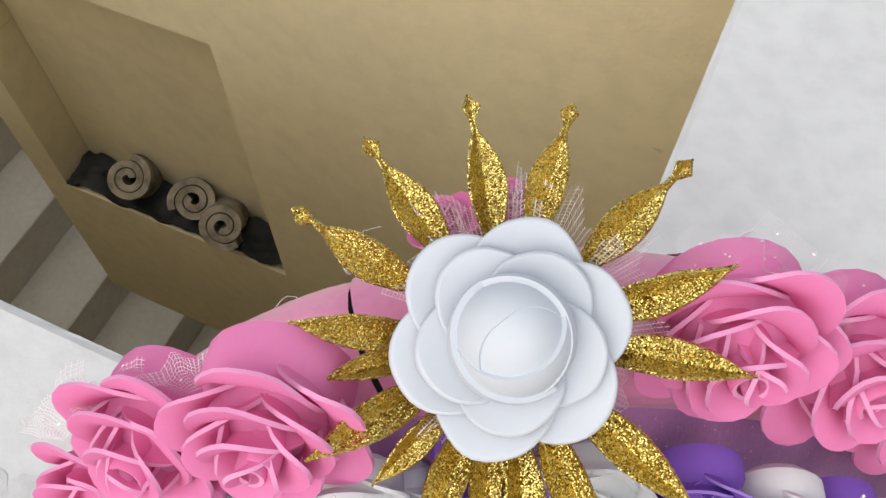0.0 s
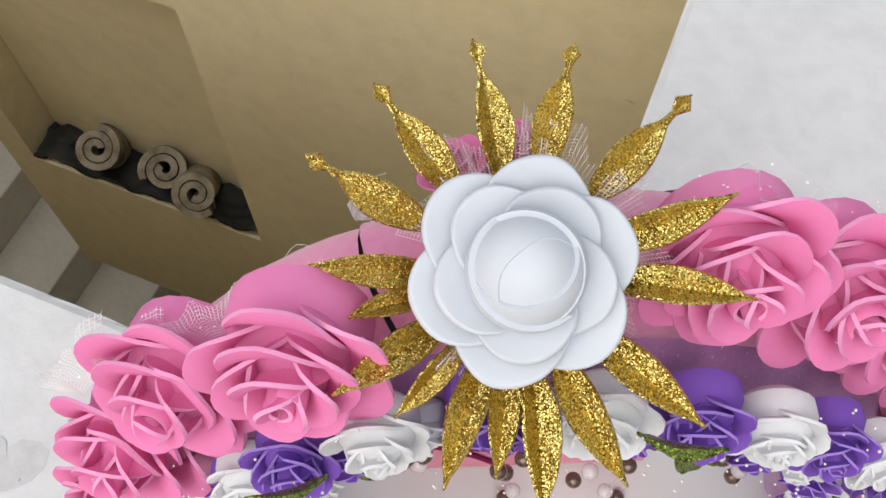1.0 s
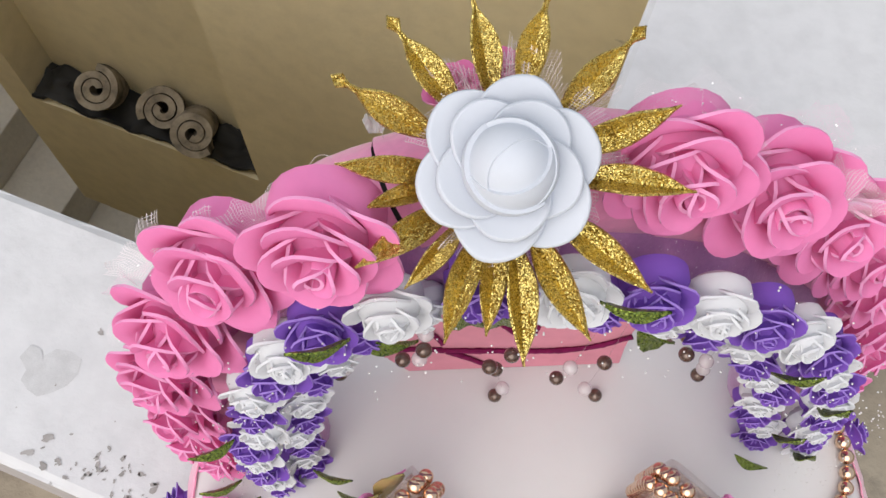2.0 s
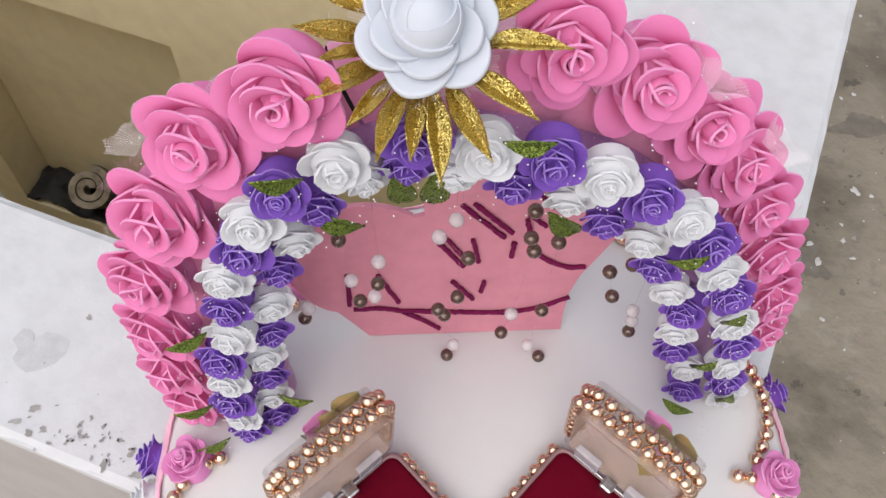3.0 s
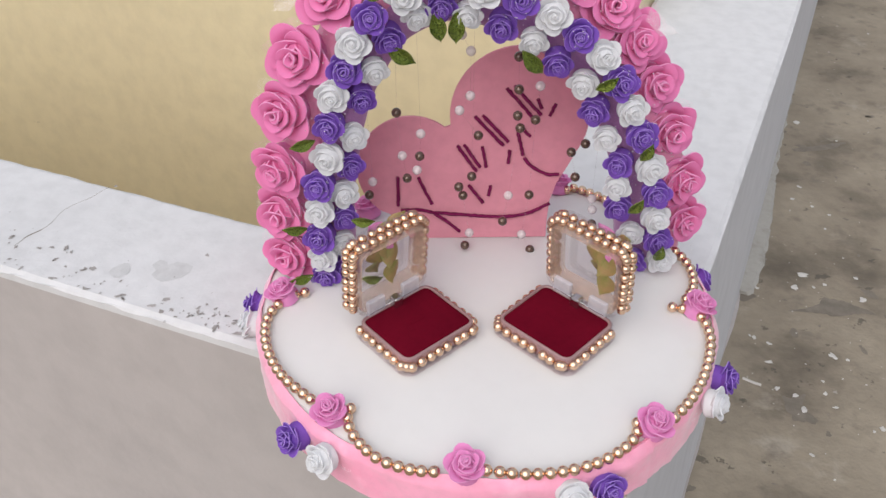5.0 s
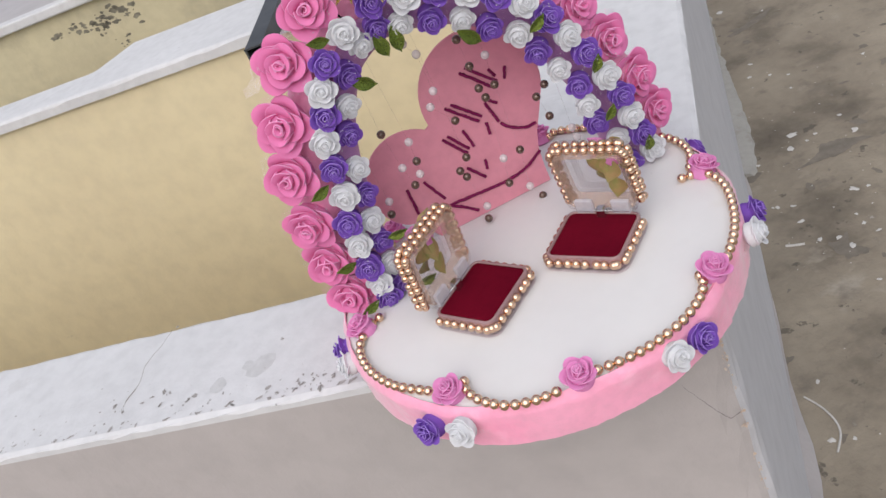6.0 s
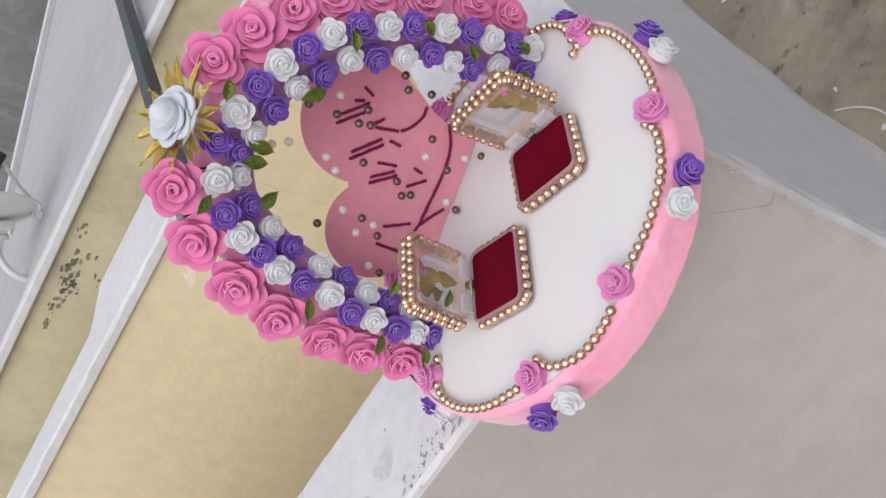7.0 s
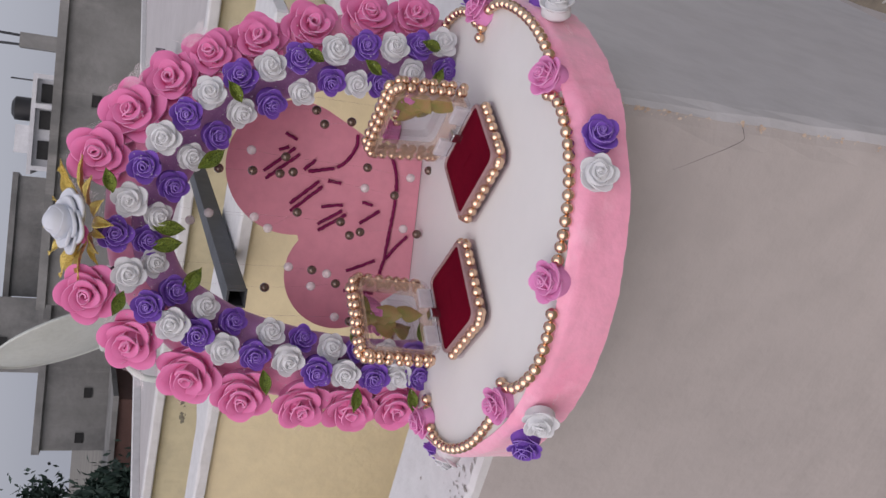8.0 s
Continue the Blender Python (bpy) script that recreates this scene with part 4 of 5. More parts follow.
def rose_set(R, mat, edge, thick, seed, big=False):
    """Meshes and turns of a rose's pieces: shared by all roses of that kind."""
    r = random.Random(seed)
    pieces = []
    # number, half width, length, foot's distance and height, lean from foot to tip, flatness, roundness of the top edge
    layers = ((5, 0.62, 1.20, 0.08, 0.00, (4, 42, 69, 67, 34, -10), 0.10, 0.36), (4, 0.60, 1.14, 0.08, 0.08, (19, 60, 86, 82, 46, 0), 0.22, 0.36),
              (3, 0.50, 1.12, 0.06, 0.14, (37, 77, 95, 94, 62, 14), 0.36, 0.36), (2, 0.30, 1.06, 0.04, 0.20, (58, 88, 99, 101, 80, 42), 0.40, 0.30))
    if not big:
        layers = ((5, 0.60, 1.16, 0.08, 0.00, (4, 46, 74, 72, 46, 10), 0.12, 0.34), (4, 0.56, 1.10, 0.08, 0.08, (24, 66, 90, 87, 62, 24), 0.26, 0.34),
                  (3, 0.44, 1.09, 0.06, 0.15, (42, 80, 98, 98, 76, 40), 0.40, 0.34), (2, 0.24, 1.02, 0.04, 0.22, (60, 88, 99, 102, 90, 64), 0.40, 0.26))
    for li, (n, w, length, r0, z0, taus, flat, top) in enumerate(layers):
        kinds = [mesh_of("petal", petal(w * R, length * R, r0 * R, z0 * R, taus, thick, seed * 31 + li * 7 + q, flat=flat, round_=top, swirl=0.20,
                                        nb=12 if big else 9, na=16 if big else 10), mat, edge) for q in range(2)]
        for i in range(n):
            pieces.append((kinds[i % 2], (i + 0.5 * li) * math.tau / n + 0.16 * r.uniform(-1, 1), 0.06 * r.uniform(-1, 1)))
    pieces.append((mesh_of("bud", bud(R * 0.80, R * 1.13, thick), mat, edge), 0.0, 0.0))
    pieces.append((mesh_of("bud", filler(R, R * 1.08, {WHITE_FOAM: 0.08, PURPLE: 0.25}.get(mat, 0.22)), mat), 0.0, 0.0))
    return pieces


# coloured roses get rims with the caught light in their colour
KINDS = {key: [rose_set(R, mat, {PINK: PINK_LIT_RIM, PURPLE: PURPLE_LIT_RIM, LILAC_PINK: ORCHID_LIT_RIM}.get(mat, mat), thick, seed + k, big=key.startswith("large")) for k in range(3)]
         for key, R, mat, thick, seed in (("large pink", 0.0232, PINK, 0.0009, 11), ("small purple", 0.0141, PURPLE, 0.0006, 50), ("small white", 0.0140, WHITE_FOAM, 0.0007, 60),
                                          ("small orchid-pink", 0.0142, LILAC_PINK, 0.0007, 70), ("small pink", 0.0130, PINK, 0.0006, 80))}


def rose(parent, kind, at, axis, k, size=1.0):
    """A foam rose whose heart shows at the given place."""
    axis = Vector(axis).normalized()
    deep = 0.0245 if kind.startswith("large") else 0.0150
    ob = new("rose")
    ob.parent = parent
    ob.matrix_local = frame_of(Vector(at) - axis * deep * size, axis, k * 2.1) @ Matrix.Scale(size, 4)
    tagged(ob, kind + " foam rose")
    for me, turn, lean in KINDS[kind][k % 3]:
        part("bud" if me.name.startswith("bud") else "petal", me, None, ob, m=Matrix.Rotation(turn, 4, "Z") @ Matrix.Rotation(lean, 4, "Y"))
    return ob


def small_rose(parent, colour, at, axis, k, size=1.0):
    return rose(parent, "small " + colour, at, axis, k, size)


def pink_rose(parent, at, axis, k, size=1.0):
    return rose(parent, "large pink", at, axis, k, size)


def leaf_mesh(length, width, fold, mat, bulb=False, seed=0):
    """A pointed leaf along +x with a folded middle rib; bulb: a narrow neck and a rounded tip."""
    bm = bmesh.new()
    n, rows = 14, []
    for i in range(n + 1):
        t = i / n
        w = width * (math.sin(math.pi * min(1, t * 1.02) ** 1.1) ** 0.9 * (1 - 0.15 * t) + 0.09 * (1 - t))
        if bulb:
            w = width * max(0.17, math.sin(math.pi * min(1, t / 0.84) ** 1.25) ** 1.1) if t < 0.86 else width * (0.24 + 0.26 * math.sin(math.pi * (t - 0.86) / 0.14))
        if i == n:
            w = width * 0.05
        x = length * t
        z = length * (0.05 * math.sin(t * 3) + 0.02 * noise.noise(Vector((t * 4, seed, 1))))
        rows.append([bm.verts.new((x, s * w / 2, z + abs(s) ** 1.3 * w * fold + 0.0004 * noise.noise(Vector((x * 500, s * 3, seed))))) for s in (-1, -0.5, 0, 0.5, 1)])
    for a, b in zip(rows, rows[1:]):
        for j in range(4):
            bm.faces.new((a[j], a[j + 1], b[j + 1], b[j]))
    bm.normal_update()
    bmesh.ops.solidify(bm, geom=bm.faces[:], thickness=0.0006)
    return mesh_of("leaf", bm, mat)


def tulle_mesh(w, h, seed, mat, folds=3.0):
    """A crumpled scrap of net with an uneven edge."""
    r = random.Random(seed)
    o = Vector((seed * 3.1, seed * 1.7, 0))
    bm = bmesh.new()
    uv = bm.loops.layers.uv.new("weave")
    nx, ny = 14, 8
    grid = []
    for i in range(ny + 1):
        row = []
        for j in range(nx + 1):
            a, b = j / nx - 0.5, i / ny
            q = Vector((a * folds, b * 1.5, 0)) + o
            hh = h * (0.75 + 0.4 * noise.noise(Vector((a * 5, 7, seed))))
            row.append(bm.verts.new((a * w * (0.6 + 0.6 * b), b * hh, 0.35 * h * b * noise.noise(q * 1.6) + 0.12 * h * math.sin(a * 14 + seed) * b)))
        grid.append(row)
    for i in range(ny):
        for j in range(nx):
            f = bm.faces.new((grid[i][j], grid[i][j + 1], grid[i + 1][j + 1], grid[i + 1][j]))
            for l, (ii, jj) in zip(f.loops, ((i, j), (i, j + 1), (i + 1, j + 1), (i + 1, j))):
                l[uv].uv = (jj / nx * w / 0.05, ii / ny * h / 0.05)
    return mesh_of("tulle", bm, mat)


# ---- the board of the platter ----
SET = pose(-0.0015, 0, 0.0058, 2.1, 0.2, 0)      # the platter dips a little towards the front
CX, CY, RAD, THICK = 0.020, 0.024, 0.156, 0.0335
platter = thing("ring_platter", "round white ring platter with pink satin edge and gold pearl trim", "platter", SET)
bm = bmesh.new()
n = 128
prof = ((RAD - 0.004, -THICK), (RAD - 0.0015, -THICK + 0.002), (RAD - 0.0015, -0.004), (RAD - 0.003, -0.0012), (RAD - 0.007, 0.0))
rings_to(bm, [[(CX + r * math.cos(a * math.tau / n), CY + r * math.sin(a * math.tau / n), z) for a in range(n)] for r, z in prof], True, True)
part("board", bm, BOARD, platter, "round board covered in white satin")
# ribbon round the edge, with creases and one overlapped end
bm = bmesh.new()
n, rows = 260, []
for i in range(n + 1):
    a = math.tau * i / n * 1.02 - radians(62)
    row = []
    for k in range(9):
        t = k / 8
        crease = 0.0011 * noise.noise(Vector((a * 7, t * 1.2, 3))) + 0.0009 * noise.noise(Vector((a * 24 + 3 * t, t * 2, 8)))
        r = RAD + 0.0012 + max(-0.0008, crease) + (0.0012 if i > n - 8 else 0)
        z = -THICK - 0.001 + (THICK + 0.0005) * t + 0.0012 * noise.noise(Vector((a * 5, 9, k)))
        if k == 8:
            r -= 0.004
            z += 0.0012
        row.append(bm.verts.new((CX + r * math.cos(a), CY + r * math.sin(a), z)))
    rows.append(row)
for a, b in zip(rows, rows[1:]):
    for k in range(8):
        bm.faces.new((a[k], b[k], b[k + 1], a[k + 1]))
bm.normal_update()
bmesh.ops.solidify(bm, geom=bm.faces[:], thickness=0.0007)
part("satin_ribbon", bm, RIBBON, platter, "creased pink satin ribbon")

PEARL = mesh_of("pearl", ball(0.0036), GOLD_PEARL)


def pearl_chain(ctrl):
    for p in spline([(x, y, 0.0030) for x, y in ctrl], 0.0071):
        part("pearl", PEARL, None, platter, m=Matrix.Translation(p) @ Matrix.Rotation(rng.random() * 6, 4, "Z"))


pearl_chain([(-0.105, 0.029), (-0.112, 0.026), (-0.121, 0.018), (-0.127, 0.005), (-0.127, -0.012), (-0.122, -0.030), (-0.112, -0.049), (-0.096, -0.066), (-0.088, -0.073)])
pearl_chain([(-0.067, -0.078), (-0.068, -0.088), (-0.062, -0.102), (-0.049, -0.116), (-0.030, -0.124), (-0.011, -0.126)])
pearl_chain([(0.012, -0.125), (0.032, -0.128), (0.053, -0.127), (0.075, -0.121), (0.093, -0.110), (0.102, -0.098), (0.103, -0.087)])
pearl_chain([(0.126, -0.088), (0.139, -0.074), (0.151, -0.056), (0.161, -0.033), (0.165, -0.014), (0.162, 0.003), (0.154, 0.008), (0.146, 0.010)])
pearl_chain([(0.157, 0.018), (0.165, 0.031), (0.168, 0.048), (0.164, 0.066), (0.156, 0.078)])
pearl_chain([(0.150, 0.098), (0.139, 0.118), (0.120, 0.139), (0.099, 0.154), (0.090, 0.150)])
pearl_chain([(-0.115, 0.060), (-0.112, 0.078), (-0.101, 0.100), (-0.084, 0.116), (-0.072, 0.112)])
for k, (x, y) in enumerate(((0.166, 0.008), (0.114, -0.096), (0.0, -0.126), (-0.080, -0.084), (-0.122, 0.027), (-0.068, 0.128), (0.086, 0.160))):
    small_rose(platter, "orchid-pink", (x, y, 0.0125), (0.35 * (x - CX) / RAD, 0.35 * (y - CY) / RAD, 1), k, 1.06)
for k, (x, y, c) in enumerate(((-67.5, 0, "purple"), (-75.5, 0, "white"), (-138, 3, "purple"), (-128.5, 3, "white"),
                               (-23.5, 3, "purple"), (-33, 3, "white"), (176, 0, "purple"), (184, 0, "white"), (12, 0, "purple"))):
    r = Vector((math.cos(radians(x)), math.sin(radians(x)), 0))
    p = Vector((CX, CY, 0)) + r * (RAD + 0.0125 + 0.001 * y)
    small_rose(platter, c, (p.x, p.y, -0.011 + 0.003 * (k % 2)), (r.x, r.y, 0.35), k, 1.0)
for k, a in enumerate((-70, -62, -126, -141, -20, -36, 176, 186, 14)):
    a = radians(a)
    p = Vector((CX + (RAD + 0.003) * math.cos(a), CY + (RAD + 0.003) * math.sin(a), -0.018))
    part("tulle", tulle_mesh(0.026, 0.018, 200 + k, NET_WHITE), None, platter, "scrap of white net", frame_of(p, (0, 0, 1), a - math.pi / 2))

# ---- heart panel behind the arch ----
heart = thing("heart_panel", "upright pink felt heart with plum yarn strokes", "heart panel", pose(0, 0.0945, 0.0085, -10))


def heart_outline():
    """Two round lobes, the right one larger and higher, drawn in towards a straight foot on the board."""
    pts = [Vector((-0.034, 0.001)), Vector((-0.042, 0.012)), Vector((-0.049, 0.021))]
    for cx, cz, r, a0, a1 in ((-0.0325, 0.0560, 0.0395, 236, 52), (0.0450, 0.0955, 0.0495, 188, -32)):
        for k in range(33):
            a = radians(a0 + (a1 - a0) * k / 32)
            pts.append(Vector((cx + r * math.cos(a), cz + r * math.sin(a))))
    return pts + [Vector((0.0800, 0.0560)), Vector((0.0732, 0.0440)), Vector((0.0690, 0.0310)), Vector((0.0675, 0.0160)), Vector((0.0672, 0.001))]


bm = bmesh.new()
pts = heart_outline()
rings_to(bm, [[(p.x, y, p.y) for p in pts] for y in (-0.0015, 0.0015)], True, True)
part("felt_sheet", bm, HEART_CLOTH, heart, smooth=False)


def yarn(ctrl, r=0.0014):
    path = spline([(x, -0.0028, z - 0.003) for x, z in ctrl], 0.0016)
    path = [p + Vector((0.0005 * noise.noise(p * 600), 0, 0.0005 * noise.noise(p * 600 + Vector((9, 0, 0))))) for p in path]
    part("yarn_stroke", tube(bmesh.new(), path, [r * (0.8 + 0.4 * abs(noise.noise(p * 900))) for p in path], 7), YARN, heart, "plum yarn stroke")


# plain bars in place of the lettering, and the flourish under them
for x0, z0, x1, z1 in ((-0.0424, 0.0534, -0.0426, 0.0300), (-0.0274, 0.0527, -0.0176, 0.0313), (0.0007, 0.0770, 0.0151, 0.0565), (0.0053, 0.0778, 0.0174, 0.0600),
                       (0.0185, 0.0763, 0.0217, 0.0600), (0.0090, 0.0468, 0.0198, 0.0326), (0.0129, 0.0986, 0.0348, 0.0756), (0.0186, 0.0994, 0.0378, 0.0790),
                       (0.0384, 0.0731, 0.0373, 0.0628), (0.0435, 0.0882, 0.0480, 0.0689), (0.0250, 0.0461, 0.0236, 0.0380), (0.0352, 0.1187, 0.0554, 0.0957),
                       (0.0404, 0.1204, 0.0597, 0.0990), (0.0445, 0.0915, 0.0530, 0.0833), (0.0567, 0.1110, 0.0602, 0.1038), (0.0698, 0.1071, 0.0659, 0.0982)):
    yarn([(x0, z0), ((x0 + x1) / 2, (z0 + z1) / 2), (x1, z1)], 0.0014)
yarn([(-0.0409, 0.0275), (-0.0268, 0.0274), (-0.0160, 0.0250), (-0.0087, 0.0246), (0.0136, 0.0225), (0.0339, 0.0213), (0.0520, 0.0237), (0.0696, 0.0321)])
yarn([(-0.0160, 0.0241), (-0.0066, 0.0177), (0.0037, 0.0084)])
yarn([(0.0485, 0.0672), (0.0560, 0.0595), (0.0662, 0.0545), (0.0759, 0.0545)])

# ---- the flower arch ----
arch = thing("flower_arch", "arch of pink, purple and white foam roses", "flower arch")


def swept(name, ctrl, y, r, mat, label):
    path = spline([(x, y + 0.06 * x, z) for x, z in ctrl], 0.006)
    bm = tube(bmesh.new(), path, [r * (1 + 0.08 * noise.noise(p * 60)) for p in path], 16)
    return part(name, bm, mat, arch, label)


RING = ((0.150, 0.0005), (0.148, 0.05), (0.136, 0.095), (0.116, 0.138), (0.092, 0.170), (0.060, 0.198), (0.018, 0.214), (-0.030, 0.208),
        (-0.062, 0.185), (-0.086, 0.150), (-0.101, 0.10), (-0.108, 0.05), (-0.108, 0.0005))
swept("ring", RING, 0.083, 0.0160, DARK, "dark foam ring under the ribbon")
# turns of ribbon, overlapping but for one slit beside the crown flower
line = spline([(x, 0.083 + 0.06 * x, z) for x, z in RING], 0.0025)
k = 0
slit = next(q for q, p in enumerate(line) if p.x < -0.023 and p.z > 0.2)
while k < len(line) - 3:
    n = 9 + rng.randrange(4)
    if k < slit < k + n:
        n = slit - k
    seg = line[k:k + n + 2]
    lean = rng.uniform(-0.10, 0.10)
    if k + n == slit:
        seg = seg + [line[slit + 1].lerp(line[slit + 2], 0.6)]
    bm = tube(bmesh.new(), seg, [0.0172 + 0.0005 * (q / len(seg)) + 0.0002 * noise.noise(p * 90) for q, p in enumerate(seg)], 22, caps=False)
    mid = seg[len(seg) // 2]
    for v in bm.verts:                       # the turns run slantwise round the ring
        side = (v.co.y - 0.083 - 0.06 * v.co.x) / 0.0175
        v.co += (seg[-1] - seg[0]).normalized() * side * 0.004 * (1 + lean)
        v.co += (v.co - mid).normalized() * 0.0003 * noise.noise(v.co * 200)
    if len(seg) > 3:
        part("ribbon_turn", bm, CORE_WRAP, arch, "turn of pink satin ribbon")
    k += n
    if k == slit:
        k += 2                               # the slit
swept("net_sleeve", ((0.133, 0.001), (0.124, 0.05), (0.117, 0.09), (0.100, 0.132), (0.076, 0.163), (0.046, 0.187), (0.0, 0.203), (-0.036, 0.192),
                     (-0.060, 0.162), (-0.076, 0.115), (-0.085, 0.06), (-0.085, 0.001)), 0.072, 0.0135, MAUVE, "mauve dotted net wound round the ring")


def outward(x, z):
    v = Vector((x - 0.021, 0, max(z, 0.10) - 0.10 + 0.012))
    return v.normalized()


PINK_AT = ((0.166, 0.034), (0.1605, 0.0675), (0.146, 0.1075), (0.131, 0.1445), (0.115, 0.176), (0.095, 0.200), (0.0705, 0.223), (0.040, 0.240),
           (-0.049, 0.240), (-0.081, 0.212), (-0.103, 0.173), (-0.1165, 0.136), (-0.1225, 0.093), (-0.124, 0.058), (-0.1215, 0.024))
for k, (x, z) in enumerate(PINK_AT):
    o = outward(x, z)
    by_crown = k in (7, 8)
    pink_rose(arch, (x, 0.044 if k == 8 else 0.0575 + 0.08 * x, z), Vector((0, -1, 0)) + o * (0.25 if by_crown else 0.45), k, (0.98, 1.04, 1.08, 1.02)[k % 4])
small_rose(arch, "pink", (-0.003, 0.093, 0.254), (0, 0.2, 1), 1, 0.7)
small_rose(arch, "pink", (-0.017, 0.091, 0.251), (-0.3, 0.2, 1), 2, 0.75)
OUTER_AT = ((0.144, 0.020), (0.140, 0.037), (0.136, 0.055), (0.133, 0.075), (0.128, 0.095), (0.118, 0.120), (0.110, 0.138), (0.101, 0.158), (0.088, 0.176),
            (0.071, 0.189), (0.054, 0.202), (0.035, 0.212), (0.013, 0.219), (-0.008, 0.225), (-0.033, 0.215), (-0.053, 0.203), (-0.064, 0.187), (-0.070, 0.170),
            (-0.079, 0.152), (-0.083, 0.131), (-0.086, 0.108), (-0.093, 0.088), (-0.094, 0.068), (-0.096, 0.047), (-0.095, 0.030), (-0.093, 0.013))
for k, (x, z) in enumerate(OUTER_AT):
    o = outward(x, z)
    small_rose(arch, ("white", "purple")[k % 2], (x, 0.040 + 0.025 * x, z), Vector((0, -1, 0)) + o * 0.12 + Vector((rng.uniform(-0.15, 0.15), 0, rng.uniform(-0.1, 0.2))), k, rng.uniform(0.96, 1.06))
INNER_AT = ((0.124, 0.013), (0.120, 0.038), (0.109, 0.060), (0.106, 0.077), (0.104, 0.095), (0.095, 0.114), (0.084, 0.133), (0.076, 0.152), (0.060, 0.166), (0.044, 0.181),
            (0.024, 0.191), (0.004, 0.198), (-0.011, 0.204), (-0.025, 0.198), (-0.042, 0.184), (-0.051, 0.164), (-0.060, 0.145), (-0.066, 0.120), (-0.069, 0.098),
            (-0.075, 0.077), (-0.076, 0.057), (-0.078, 0.036), (-0.078, 0.015))
for k, (x, z) in enumerate(INNER_AT):
    o = outward(x, z)
    small_rose(arch, ("purple", "white")[k % 2], (x, 0.047 + 0.025 * x, z), Vector((0, -1, 0)) - o * 0.30 + Vector((rng.uniform(-0.15, 0.15), 0, rng.uniform(-0.1, 0.1))), k + 1, rng.uniform(0.86, 0.98))

GREEN = [leaf_mesh(0.017, 0.0085, 0.25, GREEN_LEAF, seed=k) for k in range(3)]
for k, (x, z, turn) in enumerate(((0.0245, 0.231, 20), (0.046, 0.168, -50), (0.089, 0.160, 40), (0.120, 0.111, 70), (0.118, 0.070, 60), (0.139, 0.030, 80), (-0.0025, 0.190, -90),
                                  (-0.0130, 0.191, -80), (-0.0340, 0.174, -35), (-0.0505, 0.220, 160), (-0.098, 0.1245, 190), (-0.1085, 0.061, 170), (-0.064, 0.066, 10),
                                  (-0.108, 0.020, 185), (-0.060, 0.018, 20), (0.117, 0.024, -20))):
    inner = k in (1, 6, 7, 8)
    m = Matrix.Translation((x, 0.052 if inner else 0.037 + 0.04 * x, z)) @ Matrix.Rotation(radians(90), 4, "X") @ Matrix.Rotation(radians(turn), 4, "Z") @ Matrix.Rotation(radians(8 if inner else -18), 4, "Y") @ Matrix.Scale(1.25 if inner else 1.0, 4) @ Matrix.Translation((-0.0105 if inner else -0.008, 0, 0))
    part("leaf", GREEN[k % 3], None, arch, "green glitter leaf", m)
def ruff_mesh(R, seed, mat):
    """A ruffled round of dotted net that stands out behind a rose."""
    bm = bmesh.new()
    uv = bm.loops.layers.uv.new("weave")
    n, rings = 40, []
    for k, f in enumerate((0.35, 0.7, 0.95, 1.15)):
        row = []
        for a in range(n):
            th = a * math.tau / n
            c = Vector((math.cos(th) * 2.2, math.sin(th) * 2.2, seed * 5.3))
            r = R * f * (1 + (0.20 if k == 3 else 0.06) * noise.noise(c * 1.7))
            row.append(bm.verts.new((r * math.cos(th), r * math.sin(th), 0.22 * R * f * (noise.noise(c) + 0.6 * math.sin(7 * th + seed)) * k / 3)))
        rings.append(row)
    for p, q in zip(rings, rings[1:]):
        for a in range(n):
            f = bm.faces.new((p[a], p[(a + 1) % n], q[(a + 1) % n], q[a]))
            for l in f.loops:
                l[uv].uv = (l.vert.co.x / 0.05, l.vert.co.y / 0.05)
    return mesh_of("net_ruff", bm, mat)


RUFFS = [ruff_mesh(0.0182, k, (NET_PINK, NET_WHITE)[k % 2]) for k in range(4)]
for k, (x, z) in enumerate(PINK_AT):
    if k in (8, 9):
        continue
    o = outward(x, z)
    m = frame_of(Vector((x, 0.0715 + 0.08 * x, z)) - o * 0.002, Vector((0, -1, 0)) + o * 0.5, k * 1.3)
    part("net_ruff", RUFFS[k % 4], None, arch, "ruffled dotted net", m)
# frayed threads and a scrap at the ribbon beside the crown flower
for ctrl in (((-0.045, 0.089, 0.214), (-0.052, 0.092, 0.214), (-0.057, 0.090, 0.208)),
             ((-0.056, 0.089, 0.204), (-0.064, 0.091, 0.203), (-0.069, 0.087, 0.197)),
             ((-0.034, 0.092, 0.221), (-0.036, 0.100, 0.226), (-0.030, 0.104, 0.225))):
    part("loose_thread", tube(bmesh.new(), spline(ctrl, 0.002), 0.00007, 5), WHITE_PEARL, arch, "loose white thread")
